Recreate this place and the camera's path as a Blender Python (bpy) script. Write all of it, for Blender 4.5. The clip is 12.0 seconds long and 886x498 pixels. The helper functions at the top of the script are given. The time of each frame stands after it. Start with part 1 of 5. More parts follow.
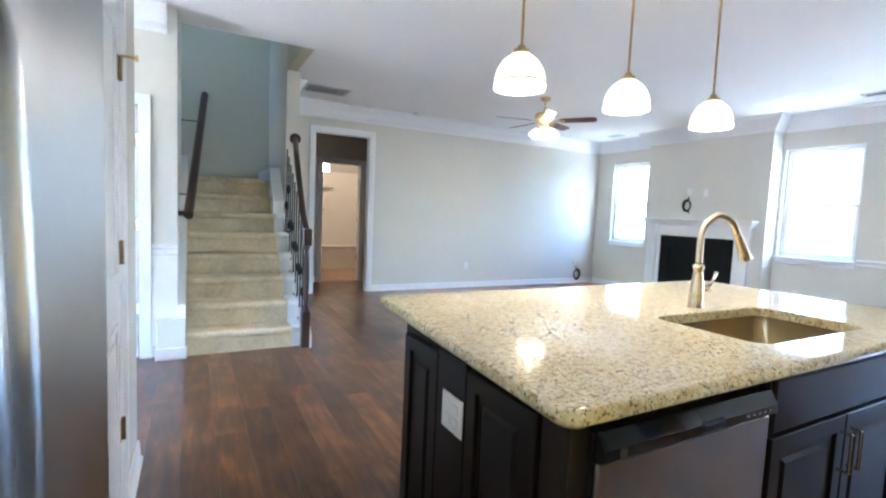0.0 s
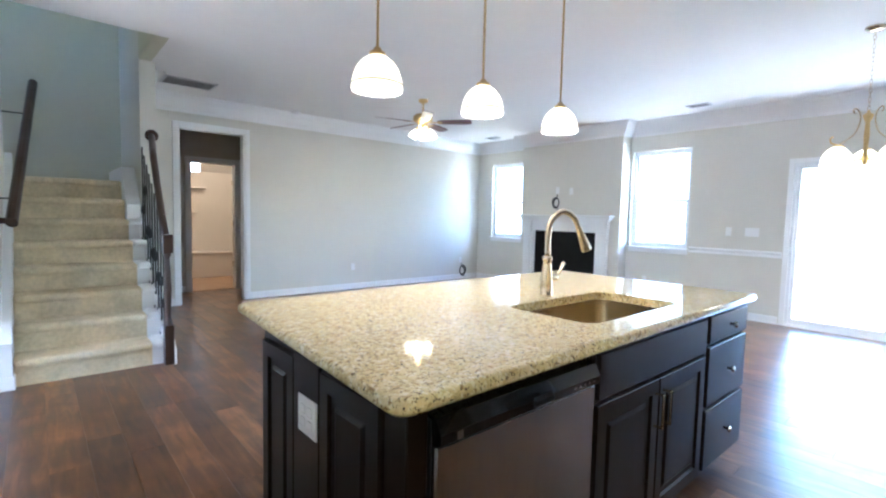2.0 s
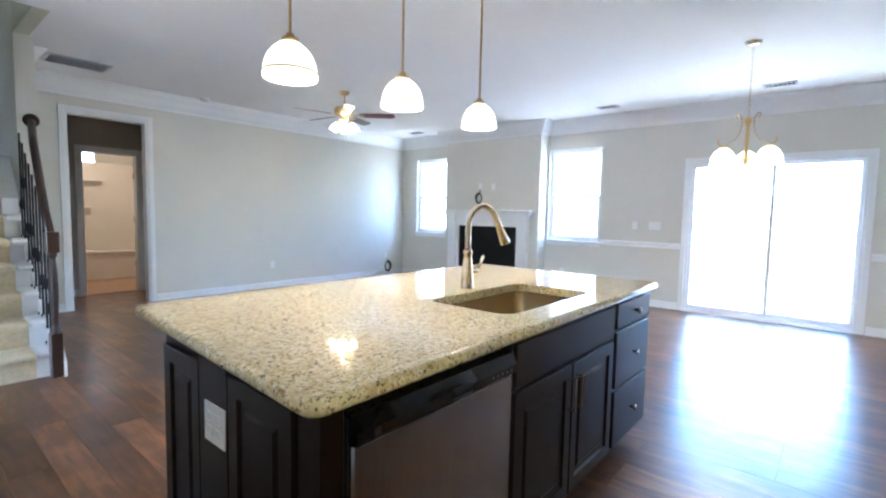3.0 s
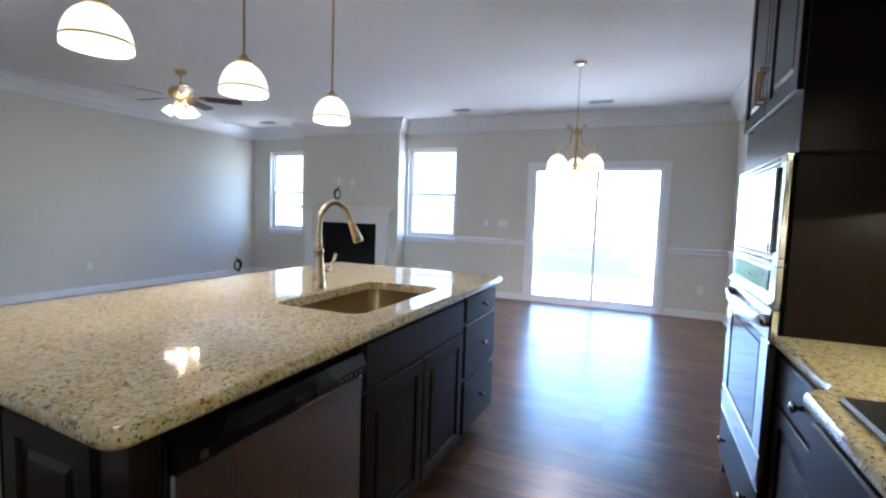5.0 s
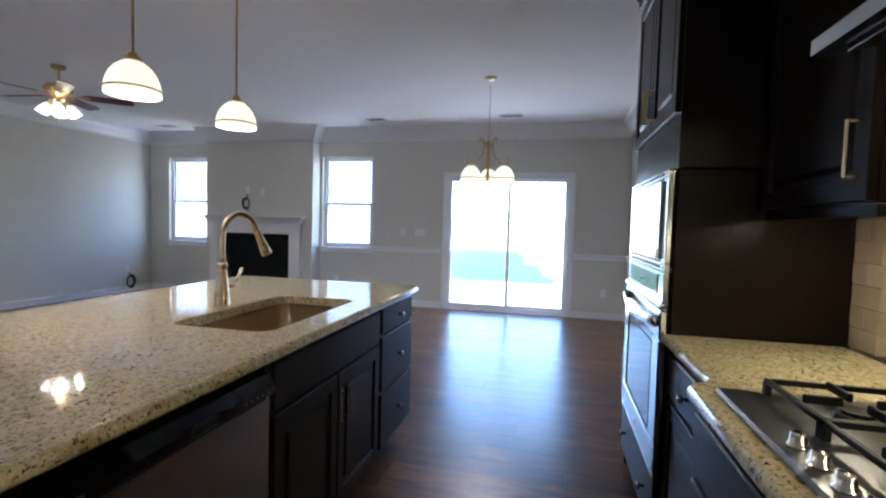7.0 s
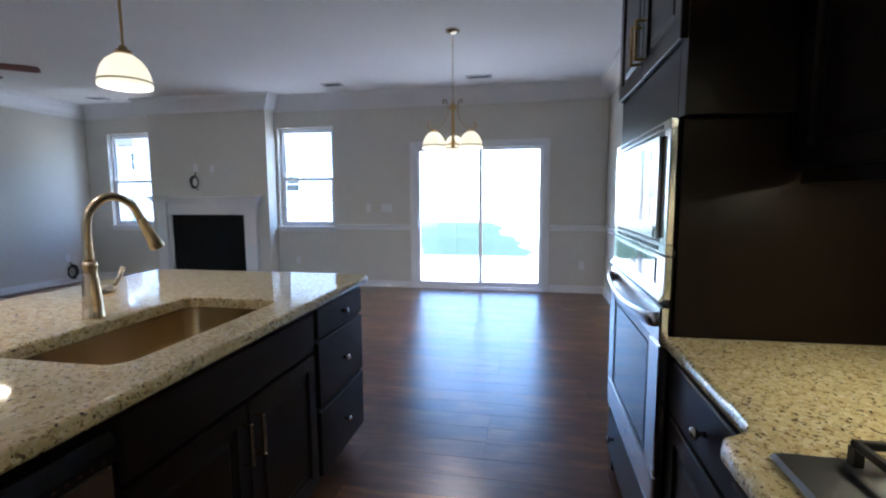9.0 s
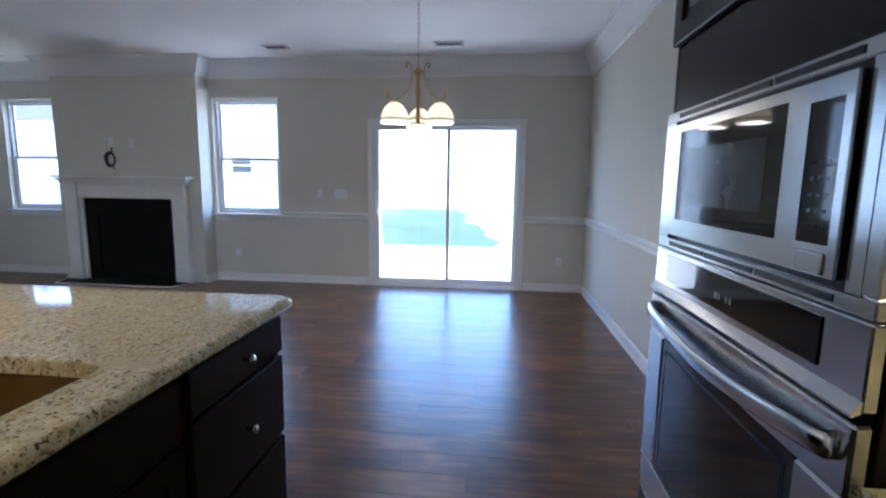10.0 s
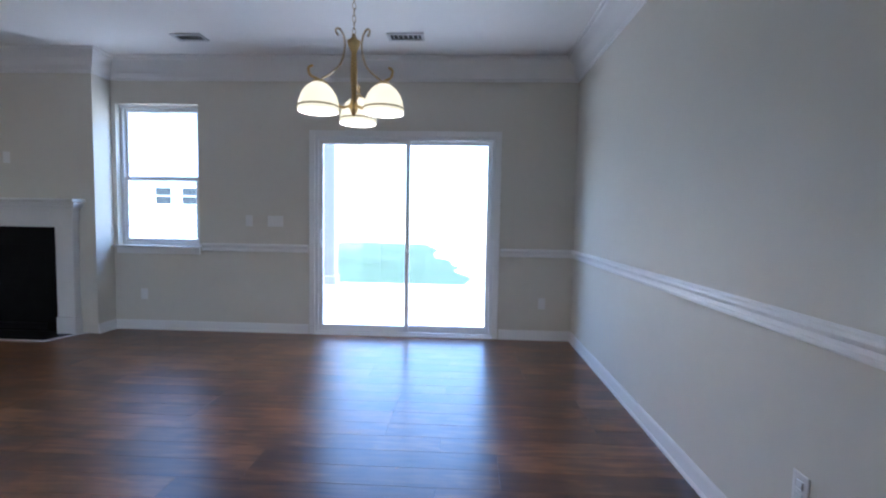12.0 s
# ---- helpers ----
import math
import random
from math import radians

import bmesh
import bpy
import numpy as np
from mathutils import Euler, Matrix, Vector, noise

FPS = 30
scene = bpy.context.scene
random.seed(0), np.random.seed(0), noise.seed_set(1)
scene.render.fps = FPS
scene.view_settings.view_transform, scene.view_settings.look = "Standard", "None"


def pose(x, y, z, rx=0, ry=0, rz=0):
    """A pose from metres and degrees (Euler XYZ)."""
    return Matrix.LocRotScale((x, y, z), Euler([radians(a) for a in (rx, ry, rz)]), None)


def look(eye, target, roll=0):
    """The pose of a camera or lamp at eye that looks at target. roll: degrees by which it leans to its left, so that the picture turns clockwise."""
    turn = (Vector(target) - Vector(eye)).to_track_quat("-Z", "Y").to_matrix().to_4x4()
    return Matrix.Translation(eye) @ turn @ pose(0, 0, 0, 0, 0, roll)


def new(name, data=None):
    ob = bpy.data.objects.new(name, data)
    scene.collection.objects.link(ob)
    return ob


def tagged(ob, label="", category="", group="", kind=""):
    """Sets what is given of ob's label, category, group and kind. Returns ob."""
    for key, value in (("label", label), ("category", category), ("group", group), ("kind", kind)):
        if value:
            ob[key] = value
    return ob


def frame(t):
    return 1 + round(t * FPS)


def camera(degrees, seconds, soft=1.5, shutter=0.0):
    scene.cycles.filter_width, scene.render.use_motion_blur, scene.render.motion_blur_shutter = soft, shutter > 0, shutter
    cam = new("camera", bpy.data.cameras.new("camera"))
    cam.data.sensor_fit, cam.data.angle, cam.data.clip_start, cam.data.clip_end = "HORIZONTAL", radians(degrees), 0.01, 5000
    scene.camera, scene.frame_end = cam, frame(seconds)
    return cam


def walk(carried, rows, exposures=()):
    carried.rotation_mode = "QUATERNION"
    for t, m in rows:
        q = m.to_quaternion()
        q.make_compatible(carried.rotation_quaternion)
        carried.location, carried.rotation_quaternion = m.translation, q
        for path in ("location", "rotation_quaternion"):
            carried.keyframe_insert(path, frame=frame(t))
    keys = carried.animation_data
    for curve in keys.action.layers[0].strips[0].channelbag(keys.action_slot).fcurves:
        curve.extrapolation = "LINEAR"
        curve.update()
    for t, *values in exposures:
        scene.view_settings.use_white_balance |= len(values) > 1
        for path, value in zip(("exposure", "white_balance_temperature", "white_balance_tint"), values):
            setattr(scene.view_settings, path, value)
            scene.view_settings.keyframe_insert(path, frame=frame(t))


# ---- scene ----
cam = camera(86.8, 12.0, soft=2.2)
PATH = [
    (0, (1.483, 0.003, 1.3), (2.425, 1.76, 1.145), 2.5),
    (0.5, (1.501, -0.021, 1.302), (2.526, 1.69, 1.154), 2.3),
    (1, (1.525, -0.046, 1.303), (2.636, 1.611, 1.161), 2.0),
    (1.5, (1.55, -0.073, 1.304), (2.757, 1.516, 1.167), 1.6),
    (2, (1.578, -0.094, 1.303), (2.889, 1.41, 1.163), 1.3),
    (2.5, (1.597, -0.103, 1.299), (3.017, 1.297, 1.154), 1.1),
    (3, (1.607, -0.102, 1.297), (3.136, 1.178, 1.145), 1.2),
    (3.5, (1.62, -0.103, 1.298), (3.25, 1.046, 1.139), 1.5),
    (5.5, (1.654, -0.138, 1.307), (3.529, 0.545, 1.167), 1.9),
    (6, (1.656, -0.143, 1.31), (3.562, 0.449, 1.184), 1.8),
    (6.5, (1.66, -0.148, 1.314), (3.589, 0.368, 1.2), 1.7),
    (7, (1.663, -0.146, 1.313), (3.606, 0.314, 1.21), 1.6),
    (9, (2.142, -0.174, 1.329), (4.096, 0.194, 1.11), -0.3),
    (9.5, (2.487, -0.082, 1.33), (4.449, 0.208, 1.068), 0.3),
    (10, (2.897, -0.041, 1.338), (4.866, 0.169, 1.059), 0.8),
    (10.5, (3.262, -0.012, 1.331), (5.239, 0.124, 1.062), 1.2),
    (11, (3.555, -0.004, 1.311), (5.539, 0.087, 1.076), 1.3),
    (11.5, (3.814, -0.051, 1.29), (5.803, 0.042, 1.103), 1.1),
    (12, (3.976, -0.06, 1.23), (5.97, 0.031, 1.104), 1.0),
]
EXPOSURES = [(0, 5.27, 5100, 10), (3.5, 5.0, 5100, 11), (5.5, 4.03, 5200, 15), (7.0, 3.7, 5250, 16), (9.0, 3.52, 5180, 15), (12.0, 3.5, 5100, 15)]
walk(cam, [(t, look(eye, target, roll)) for t, eye, target, roll in PATH], EXPOSURES)

# ---------------------------------------------------------------- world, sun, exposure
SUN_ELEV, SUN_ROT = 64.0, 195.0
world = bpy.data.worlds.new("sky")
scene.world = world
world.use_nodes = True
wn = world.node_tree.nodes
sky = wn.new("ShaderNodeTexSky")
sky.sky_type = "NISHITA"
sky.sun_disc = False
sky.sun_elevation = radians(SUN_ELEV)
sky.sun_rotation = radians(SUN_ROT)
sky.air_density, sky.dust_density = 1.0, 1.4
world.node_tree.links.new(sky.outputs[0], wn["Background"].inputs[0])
wn["Background"].inputs[1].default_value = 0.15
sun = new("sun", bpy.data.lights.new("sun", "SUN"))
sun.data.energy = 3.6
sun.data.angle = radians(0.5)
sun.data.color = (1.0, 0.96, 0.9)
_e, _r = radians(SUN_ELEV), radians(SUN_ROT)
sun.matrix_world = look(Vector((math.sin(_r) * math.cos(_e), math.cos(_r) * math.cos(_e), math.sin(_e))) * 40, (0, 0, 0))

# ---------------------------------------------------------------- materials


def material(name, color, rough=0.6, metal=0.0, vary=0.0, scale=6.0, bump=0.0, bump_scale=60.0, spec=0.5, coat=0.0, rand=0.0, stretch=(1, 1, 1), rough_vary=0.0):
    """A principled material with mottling at two scales, fine relief and per-piece variation."""
    m = bpy.data.materials.new(name)
    m.use_nodes = True
    nt = m.node_tree
    n, l = nt.nodes, nt.links
    b = n["Principled BSDF"]
    b.inputs["Base Color"].default_value = (*color, 1)
    b.inputs["Roughness"].default_value = rough
    b.inputs["Metallic"].default_value = metal
    b.inputs["Specular IOR Level"].default_value = spec
    b.inputs["Coat Weight"].default_value = coat
    b.inputs["Coat Roughness"].default_value = 0.1
    tc = n.new("ShaderNodeTexCoord")
    mp = n.new("ShaderNodeMapping")
    mp.inputs["Scale"].default_value = stretch
    l.new(tc.outputs["Object"], mp.inputs[0])
    if vary:
        t1 = n.new("ShaderNodeTexNoise")
        t1.inputs["Scale"].default_value = scale
        t1.inputs["Detail"].default_value = 6
        t2 = n.new("ShaderNodeTexNoise")
        t2.inputs["Scale"].default_value = scale * 9
        t2.inputs["Detail"].default_value = 3
        l.new(mp.outputs[0], t1.inputs[0])
        l.new(mp.outputs[0], t2.inputs[0])
        add = n.new("ShaderNodeMath")
        add.operation = "MULTIPLY_ADD"
        add.inputs[1].default_value = 0.5
        l.new(t2.outputs[0], add.inputs[0])
        l.new(t1.outputs[0], add.inputs[2])
        mr = n.new("ShaderNodeMapRange")
        mr.inputs[1].default_value, mr.inputs[2].default_value = 0.45, 1.05
        mr.inputs[3].default_value, mr.inputs[4].default_value = 1 - vary, 1 + vary
        l.new(add.outputs[0], mr.inputs[0])
        last = mr.outputs[0]
        if rand:
            oi = n.new("ShaderNodeObjectInfo")
            m2 = n.new("ShaderNodeMapRange")
            m2.inputs[3].default_value, m2.inputs[4].default_value = 1 - rand, 1 + rand
            l.new(oi.outputs["Random"], m2.inputs[0])
            mm = n.new("ShaderNodeMath")
            mm.operation = "MULTIPLY"
            l.new(last, mm.inputs[0])
            l.new(m2.outputs[0], mm.inputs[1])
            last = mm.outputs[0]
        sc = n.new("ShaderNodeVectorMath")
        sc.operation = "SCALE"
        sc.inputs[0].default_value = color
        l.new(last, sc.inputs["Scale"])
        l.new(sc.outputs[0], b.inputs["Base Color"])
        if rough_vary:
            m3 = n.new("ShaderNodeMapRange")
            m3.inputs[1].default_value, m3.inputs[2].default_value = 0.45, 1.05
            m3.inputs[3].default_value, m3.inputs[4].default_value = rough - rough_vary, rough + rough_vary
            l.new(add.outputs[0], m3.inputs[0])
            l.new(m3.outputs[0], b.inputs["Roughness"])
    if bump:
        t3 = n.new("ShaderNodeTexNoise")
        t3.inputs["Scale"].default_value = bump_scale
        t3.inputs["Detail"].default_value = 4
        l.new(mp.outputs[0], t3.inputs[0])
        bp = n.new("ShaderNodeBump")
        bp.inputs["Strength"].default_value = bump
        bp.inputs["Distance"].default_value = 0.004
        l.new(t3.outputs[0], bp.inputs["Height"])
        l.new(bp.outputs[0], b.inputs["Normal"])
    return m


def granite(name):
    """Speckled cream granite: pale ground, tan clouds, brown and grey flecks, polished."""
    m = material(name, (0.6, 0.52, 0.38), 0.055, spec=0.5)
    n, l = m.node_tree.nodes, m.node_tree.links
    b = n["Principled BSDF"]
    tc = n.new("ShaderNodeTexCoord")

    def mix(prev, tex, lo, hi, col):
        r = n.new("ShaderNodeMapRange")
        r.inputs[1].default_value, r.inputs[2].default_value = lo, hi
        l.new(tex, r.inputs[0])
        x = n.new("ShaderNodeMix")
        x.data_type = "RGBA"
        l.new(r.outputs[0], x.inputs["Factor"])
        if isinstance(prev, tuple):
            x.inputs[6].default_value = (*prev, 1)
        else:
            l.new(prev, x.inputs[6])
        x.inputs[7].default_value = (*col, 1)
        return x.outputs[2]

    def tex(scale, detail=3.0, kind="noise"):
        t = n.new("ShaderNodeTexNoise")
        t.inputs["Scale"].default_value = scale
        t.inputs["Detail"].default_value = detail
        t.inputs["Roughness"].default_value = 0.6
        l.new(tc.outputs["Object"], t.inputs[0])
        return t.outputs[0]

    c = mix((0.68, 0.585, 0.33), tex(26), 0.45, 0.68, (0.54, 0.43, 0.21))
    c = mix(c, tex(58, 4), 0.53, 0.61, (0.76, 0.70, 0.48))
    c = mix(c, tex(68, 3), 0.58, 0.63, (0.32, 0.22, 0.10))
    c = mix(c, tex(84, 2), 0.625, 0.66, (0.16, 0.12, 0.08))
    c = mix(c, tex(105, 2), 0.63, 0.665, (0.06, 0.05, 0.04))
    c = mix(c, tex(7, 2), 0.6, 0.8, (0.6, 0.51, 0.31))
    l.new(c, b.inputs["Base Color"])
    return m


def floor_wood(name, island=False):
    """Dark walnut plank: grain along y, plank-to-plank tone, satin finish."""
    m = material(name, (0.1, 0.05, 0.03), 0.3, spec=0.5, coat=0.22)
    m.node_tree.nodes["Principled BSDF"].inputs["Coat Roughness"].default_value = 0.22
    n, l = m.node_tree.nodes, m.node_tree.links
    b = n["Principled BSDF"]
    geo = n.new("ShaderNodeNewGeometry")
    oi = n.new("ShaderNodeObjectInfo")
    rnd = geo.outputs["Random Per Island"] if island else oi.outputs["Random"]
    off = n.new("ShaderNodeMath")
    off.operation = "MULTIPLY"
    off.inputs[1].default_value = 37.0
    l.new(rnd, off.inputs[0])
    cmb = n.new("ShaderNodeCombineXYZ")
    l.new(off.outputs[0], cmb.inputs[2])
    va = n.new("ShaderNodeVectorMath")
    l.new(geo.outputs["Position"], va.inputs[0])
    l.new(cmb.outputs[0], va.inputs[1])
    mp = n.new("ShaderNodeMapping")
    mp.inputs["Scale"].default_value = (1, 0.12, 1)
    l.new(va.outputs[0], mp.inputs[0])
    t1 = n.new("ShaderNodeTexNoise")
    t1.inputs["Scale"].default_value = 26
    t1.inputs["Detail"].default_value = 7
    t1.inputs["Distortion"].default_value = 0.6
    l.new(mp.outputs[0], t1.inputs[0])
    t2 = n.new("ShaderNodeTexNoise")
    t2.inputs["Scale"].default_value = 3.2
    t2.inputs["Detail"].default_value = 3
    l.new(va.outputs[0], t2.inputs[0])
    cr = n.new("ShaderNodeValToRGB")
    e = cr.color_ramp.elements
    e[0].position, e[0].color = 0.2, (0.022, 0.010, 0.007, 1)
    e[1].position, e[1].color = 0.85, (0.37, 0.165, 0.06, 1)
    mid = e.new(0.5)
    mid.color = (0.128, 0.055, 0.022, 1)
    s1 = n.new("ShaderNodeMath")
    s1.operation = "MULTIPLY_ADD"
    s1.inputs[1].default_value = 0.17
    gs = n.new("ShaderNodeMath")
    gs.operation = "MULTIPLY"
    gs.inputs[1].default_value = 0.6
    l.new(t1.outputs[0], gs.inputs[0])
    l.new(rnd, s1.inputs[0])
    l.new(gs.outputs[0], s1.inputs[2])
    s2 = n.new("ShaderNodeMath")
    s2.operation = "MULTIPLY_ADD"
    s2.inputs[1].default_value = 0.55
    l.new(t2.outputs[0], s2.inputs[0])
    l.new(s1.outputs[0], s2.inputs[2])
    s3 = n.new("ShaderNodeMath")
    s3.operation = "SUBTRACT"
    s3.inputs[1].default_value = 0.17
    l.new(s2.outputs[0], s3.inputs[0])
    l.new(s3.outputs[0], cr.inputs[0])
    l.new(cr.outputs[0], b.inputs["Base Color"])
    rr = n.new("ShaderNodeMapRange")
    rr.inputs[3].default_value, rr.inputs[4].default_value = 0.24, 0.40
    l.new(t1.outputs[0], rr.inputs[0])
    l.new(rr.outputs[0], b.inputs["Roughness"])
    bp = n.new("ShaderNodeBump")
    bp.inputs["Strength"].default_value = 0.25
    bp.inputs["Distance"].default_value = 0.002
    l.new(t1.outputs[0], bp.inputs["Height"])
    l.new(bp.outputs[0], b.inputs["Normal"])
    return m


def glowing(name, color, strength, base=(0.9, 0.9, 0.88)):
    m = material(name, base, 0.35)
    b = m.node_tree.nodes["Principled BSDF"]
    b.inputs["Emission Color"].default_value = (*color, 1)
    b.inputs["Emission Strength"].default_value = strength
    return m


def glass(name):
    """Clear pane: passes light straight, with a weak mirror at grazing angles."""
    m = bpy.data.materials.new(name)
    m.use_nodes = True
    n, l = m.node_tree.nodes, m.node_tree.links
    n.remove(n["Principled BSDF"])
    tr = n.new("ShaderNodeBsdfTransparent")
    tr.inputs[0].default_value = (0.96, 0.98, 0.97, 1)
    gl = n.new("ShaderNodeBsdfGlossy")
    gl.inputs["Roughness"].default_value = 0.02
    lw = n.new("ShaderNodeLayerWeight")
    lw.inputs[0].default_value = 0.5
    pw = n.new("ShaderNodeMath")
    pw.operation = "POWER"
    pw.inputs[1].default_value = 4.0
    l.new(lw.outputs["Facing"], pw.inputs[0])
    fr = n.new("ShaderNodeMath")
    fr.operation = "MULTIPLY_ADD"
    fr.inputs[1].default_value, fr.inputs[2].default_value = 0.8, 0.03
    l.new(pw.outputs[0], fr.inputs[0])
    mx = n.new("ShaderNodeMixShader")
    l.new(fr.outputs[0], mx.inputs[0])
    l.new(tr.outputs[0], mx.inputs[1])
    l.new(gl.outputs[0], mx.inputs[2])
    l.new(mx.outputs[0], n["Material Output"].inputs[0])
    return m


WALL = material("greige_wall_paint", (0.68, 0.655, 0.58), 0.62, vary=0.025, scale=1.3, bump=0.12, bump_scale=220, spec=0.2)
# copy of the wall paint with the stairwell's dim greenish light in its colour
STAIRWALL = material("stairwell_shade_tinted_paint", (0.60, 0.585, 0.45), 0.62, vary=0.025, scale=1.3, bump=0.12, bump_scale=220, spec=0.2)
# wall paint darkened to carry the shade beyond the cased opening
HALL = material("shade_darkened_wall_paint", (0.5, 0.46, 0.41), 0.6, vary=0.03, scale=1.5, bump=0.12, bump_scale=220)
CEIL = material("white_ceiling_paint", (0.86, 0.85, 0.83), 0.9, vary=0.02, scale=1.1, bump=0.25, bump_scale=90, spec=0.08)
TRIM = material("white_gloss_trim", (0.82, 0.82, 0.81), 0.3, vary=0.02, scale=3)
CARPET = material("cream_pile_carpet", (0.69, 0.58, 0.38), 0.95, vary=0.26, scale=3.5, bump=1.0, bump_scale=420, spec=0.1)
CABINET = material("espresso_cabinet_wood", (0.0095, 0.0056, 0.004), 0.31, spec=0.17, vary=0.3, scale=5, stretch=(1, 1, 0.15), bump=0.05, bump_scale=80)
RAILWOOD = material("dark_walnut_rail", (0.045, 0.022, 0.013), 0.35, vary=0.3, scale=9, stretch=(1, 0.2, 1))
IRON = material("black_iron", (0.012, 0.012, 0.012), 0.45, metal=0.6)
GRANITE = granite("speckled_granite")
STEEL = material("brushed_steel", (0.53, 0.54, 0.55), 0.17, metal=1.0, vary=0.05, scale=5, stretch=(1, 1, 40), bump=0.03, bump_scale=60)
STEEL_V = material("brushed_steel_upright_grain", (0.52, 0.5, 0.47), 0.24, metal=1.0, vary=0.12, scale=5, stretch=(40, 40, 1), bump=0.02, bump_scale=60)
STEEL_V.node_tree.nodes["Principled BSDF"].inputs["Anisotropic"].default_value = 0.8
TRAYST = material("satin_cooktop_steel", (0.27, 0.27, 0.28), 0.3, metal=1.0, vary=0.05, scale=8)
FRIDGE = material("smooth_satin_steel", (0.56, 0.57, 0.58), 0.34, metal=1.0, vary=0.03, scale=2)
FRIDGE.node_tree.nodes["Principled BSDF"].inputs["Anisotropic"].default_value = 0.85
FRIDGE.node_tree.nodes["Principled BSDF"].inputs["Anisotropic Rotation"].default_value = 0.0
SINKST = material("satin_sink_steel", (0.54, 0.44, 0.29), 0.22, metal=1.0, vary=0.08, scale=8)
NICKEL = material("satin_nickel", (0.68, 0.57, 0.4), 0.25, metal=1.0, vary=0.04, scale=20)
CHROME = material("polished_chrome", (0.75, 0.72, 0.66), 0.1, metal=1.0)
BRASS = material("antique_brass", (0.62, 0.44, 0.2), 0.28, metal=1.0, vary=0.08, scale=25)
BLACKGL = material("black_appliance_glass", (0.006, 0.006, 0.007), 0.05, spec=0.6)
BLACKPL = material("black_plastic", (0.006, 0.006, 0.007), 0.4, spec=0.25, vary=0.1, scale=30)
SCREEN = material("grey_microwave_screen", (0.045, 0.047, 0.05), 0.12, vary=0.1, scale=40)
SOOT = material("black_firebox_slate", (0.006, 0.006, 0.006), 0.7, spec=0.15, vary=0.3, scale=8, bump=0.2)
PLATE = material("white_plastic_plate", (0.8, 0.8, 0.78), 0.35)
VENTM = material("white_enamel_grille", (0.6, 0.6, 0.6), 0.4)
VOID = material("dark_duct_interior", (0.03, 0.03, 0.032), 0.8)
FANWOOD = material("cherry_fan_blade", (0.14, 0.035, 0.018), 0.3, vary=0.25, scale=8, stretch=(0.2, 1, 1))
SHADE = glowing("lit_opal_glass", (1.0, 0.82, 0.46), 0.1)
FANSHADE = glowing("lit_fan_glass", (1.0, 0.88, 0.6), 0.11)
STRIP = glowing("under_cabinet_strip_light", (1.0, 0.82, 0.45), 6.0)
BAND = material("bronze_shade_band", (0.2, 0.17, 0.1), 0.4, metal=0.7)
CABLE = material("black_cable_sheath", (0.012, 0.012, 0.012), 0.5)
GLASS = glass("clear_window_glass")
VINYL = material("white_vinyl_frame", (0.8, 0.81, 0.82), 0.35)
TILE = material("beige_backsplash_tile", (0.52, 0.42, 0.3), 0.3, vary=0.08, scale=6, rand=0.08, bump=0.1)
GROUT = material("pale_grout", (0.5, 0.44, 0.36), 0.8)
TUB = material("white_acrylic_tub", (0.8, 0.74, 0.66), 0.2, vary=0.02, scale=3)
BATHFLOOR = material("tan_vinyl_floor", (0.4, 0.25, 0.14), 0.4, vary=0.12, scale=6)
PLANK = floor_wood("walnut_plank")
PLANKS = floor_wood("walnut_planks_far", True)
CONCRETE = material("patio_concrete", (0.3, 0.29, 0.275), 0.85, vary=0.07, scale=2, bump=0.3)
DIRT = material("pale_dry_soil", (0.3, 0.27, 0.215), 0.95, vary=0.15, scale=0.8, bump=0.4)
GRASS = material("lawn_grass", (0.009, 0.026, 0.007), 0.9, vary=0.35, scale=1.2, bump=0.5)
SIDING = material("white_vinyl_siding", (0.55, 0.55, 0.55), 0.5, vary=0.03, scale=2)
# the grey puts the shade on the pale post into its colour
POSTPAINT = material("shade_greyed_post_paint", (0.125, 0.125, 0.125), 0.5, vary=0.04, scale=3)
KNOBMET = material("brushed_silver_knob", (0.62, 0.6, 0.56), 0.25, metal=1.0, vary=0.04, scale=20)
ROOF = material("grey_roof_shingle", (0.14, 0.14, 0.15), 0.9, vary=0.2, scale=6)
FENCE = material("white_vinyl_fence", (0.6, 0.6, 0.6), 0.5, vary=0.04, scale=2)
DARKPANE = material("dark_window_pane", (0.03, 0.04, 0.05), 0.1)

# ---------------------------------------------------------------- mesh helpers


def finish(name, bm, mat, smooth=False):
    me = bpy.data.meshes.new(name)
    if smooth:
        for f in bm.faces:
            f.smooth = True
    bm.to_mesh(me)
    bm.free()
    if mat:
        me.materials.append(mat)
    return new(name, me)


def part(name, bm, mat, parent=None, label="", smooth=False):
    ob = finish(name, bm, mat, smooth)
    if parent:
        ob.parent = parent
    if label:
        ob["label"] = label
    return ob


def thing(name, label, category, group="", at=(0, 0, 0)):
    ob = new(name)
    ob.location = at
    ob.empty_display_size = 0.1
    return tagged(ob, label, category, group)


def structure(name, bm, mat, label, category, parent=None, smooth=False):
    ob = part(name, bm, mat, parent, smooth=smooth)
    return tagged(ob, label, category, kind="structure")


def box(bm, x0, x1, y0, y1, z0, z1, bev=0.0, seg=1):
    """Adds a box, with its edges eased by bev."""
    tmp = bmesh.new() if bev else bm
    vs = [tmp.verts.new((x, y, z)) for z in (z0, z1) for y in (y0, y1) for x in (x0, x1)]
    for q in ((0, 2, 3, 1), (4, 5, 7, 6), (0, 1, 5, 4), (2, 6, 7, 3), (0, 4, 6, 2), (1, 3, 7, 5)):
        tmp.faces.new([vs[i] for i in q])
    if bev:
        bmesh.ops.bevel(tmp, geom=tmp.edges[:], offset=bev, segments=seg, affect="EDGES", profile=0.5)
        merge(bm, tmp)
    return bm


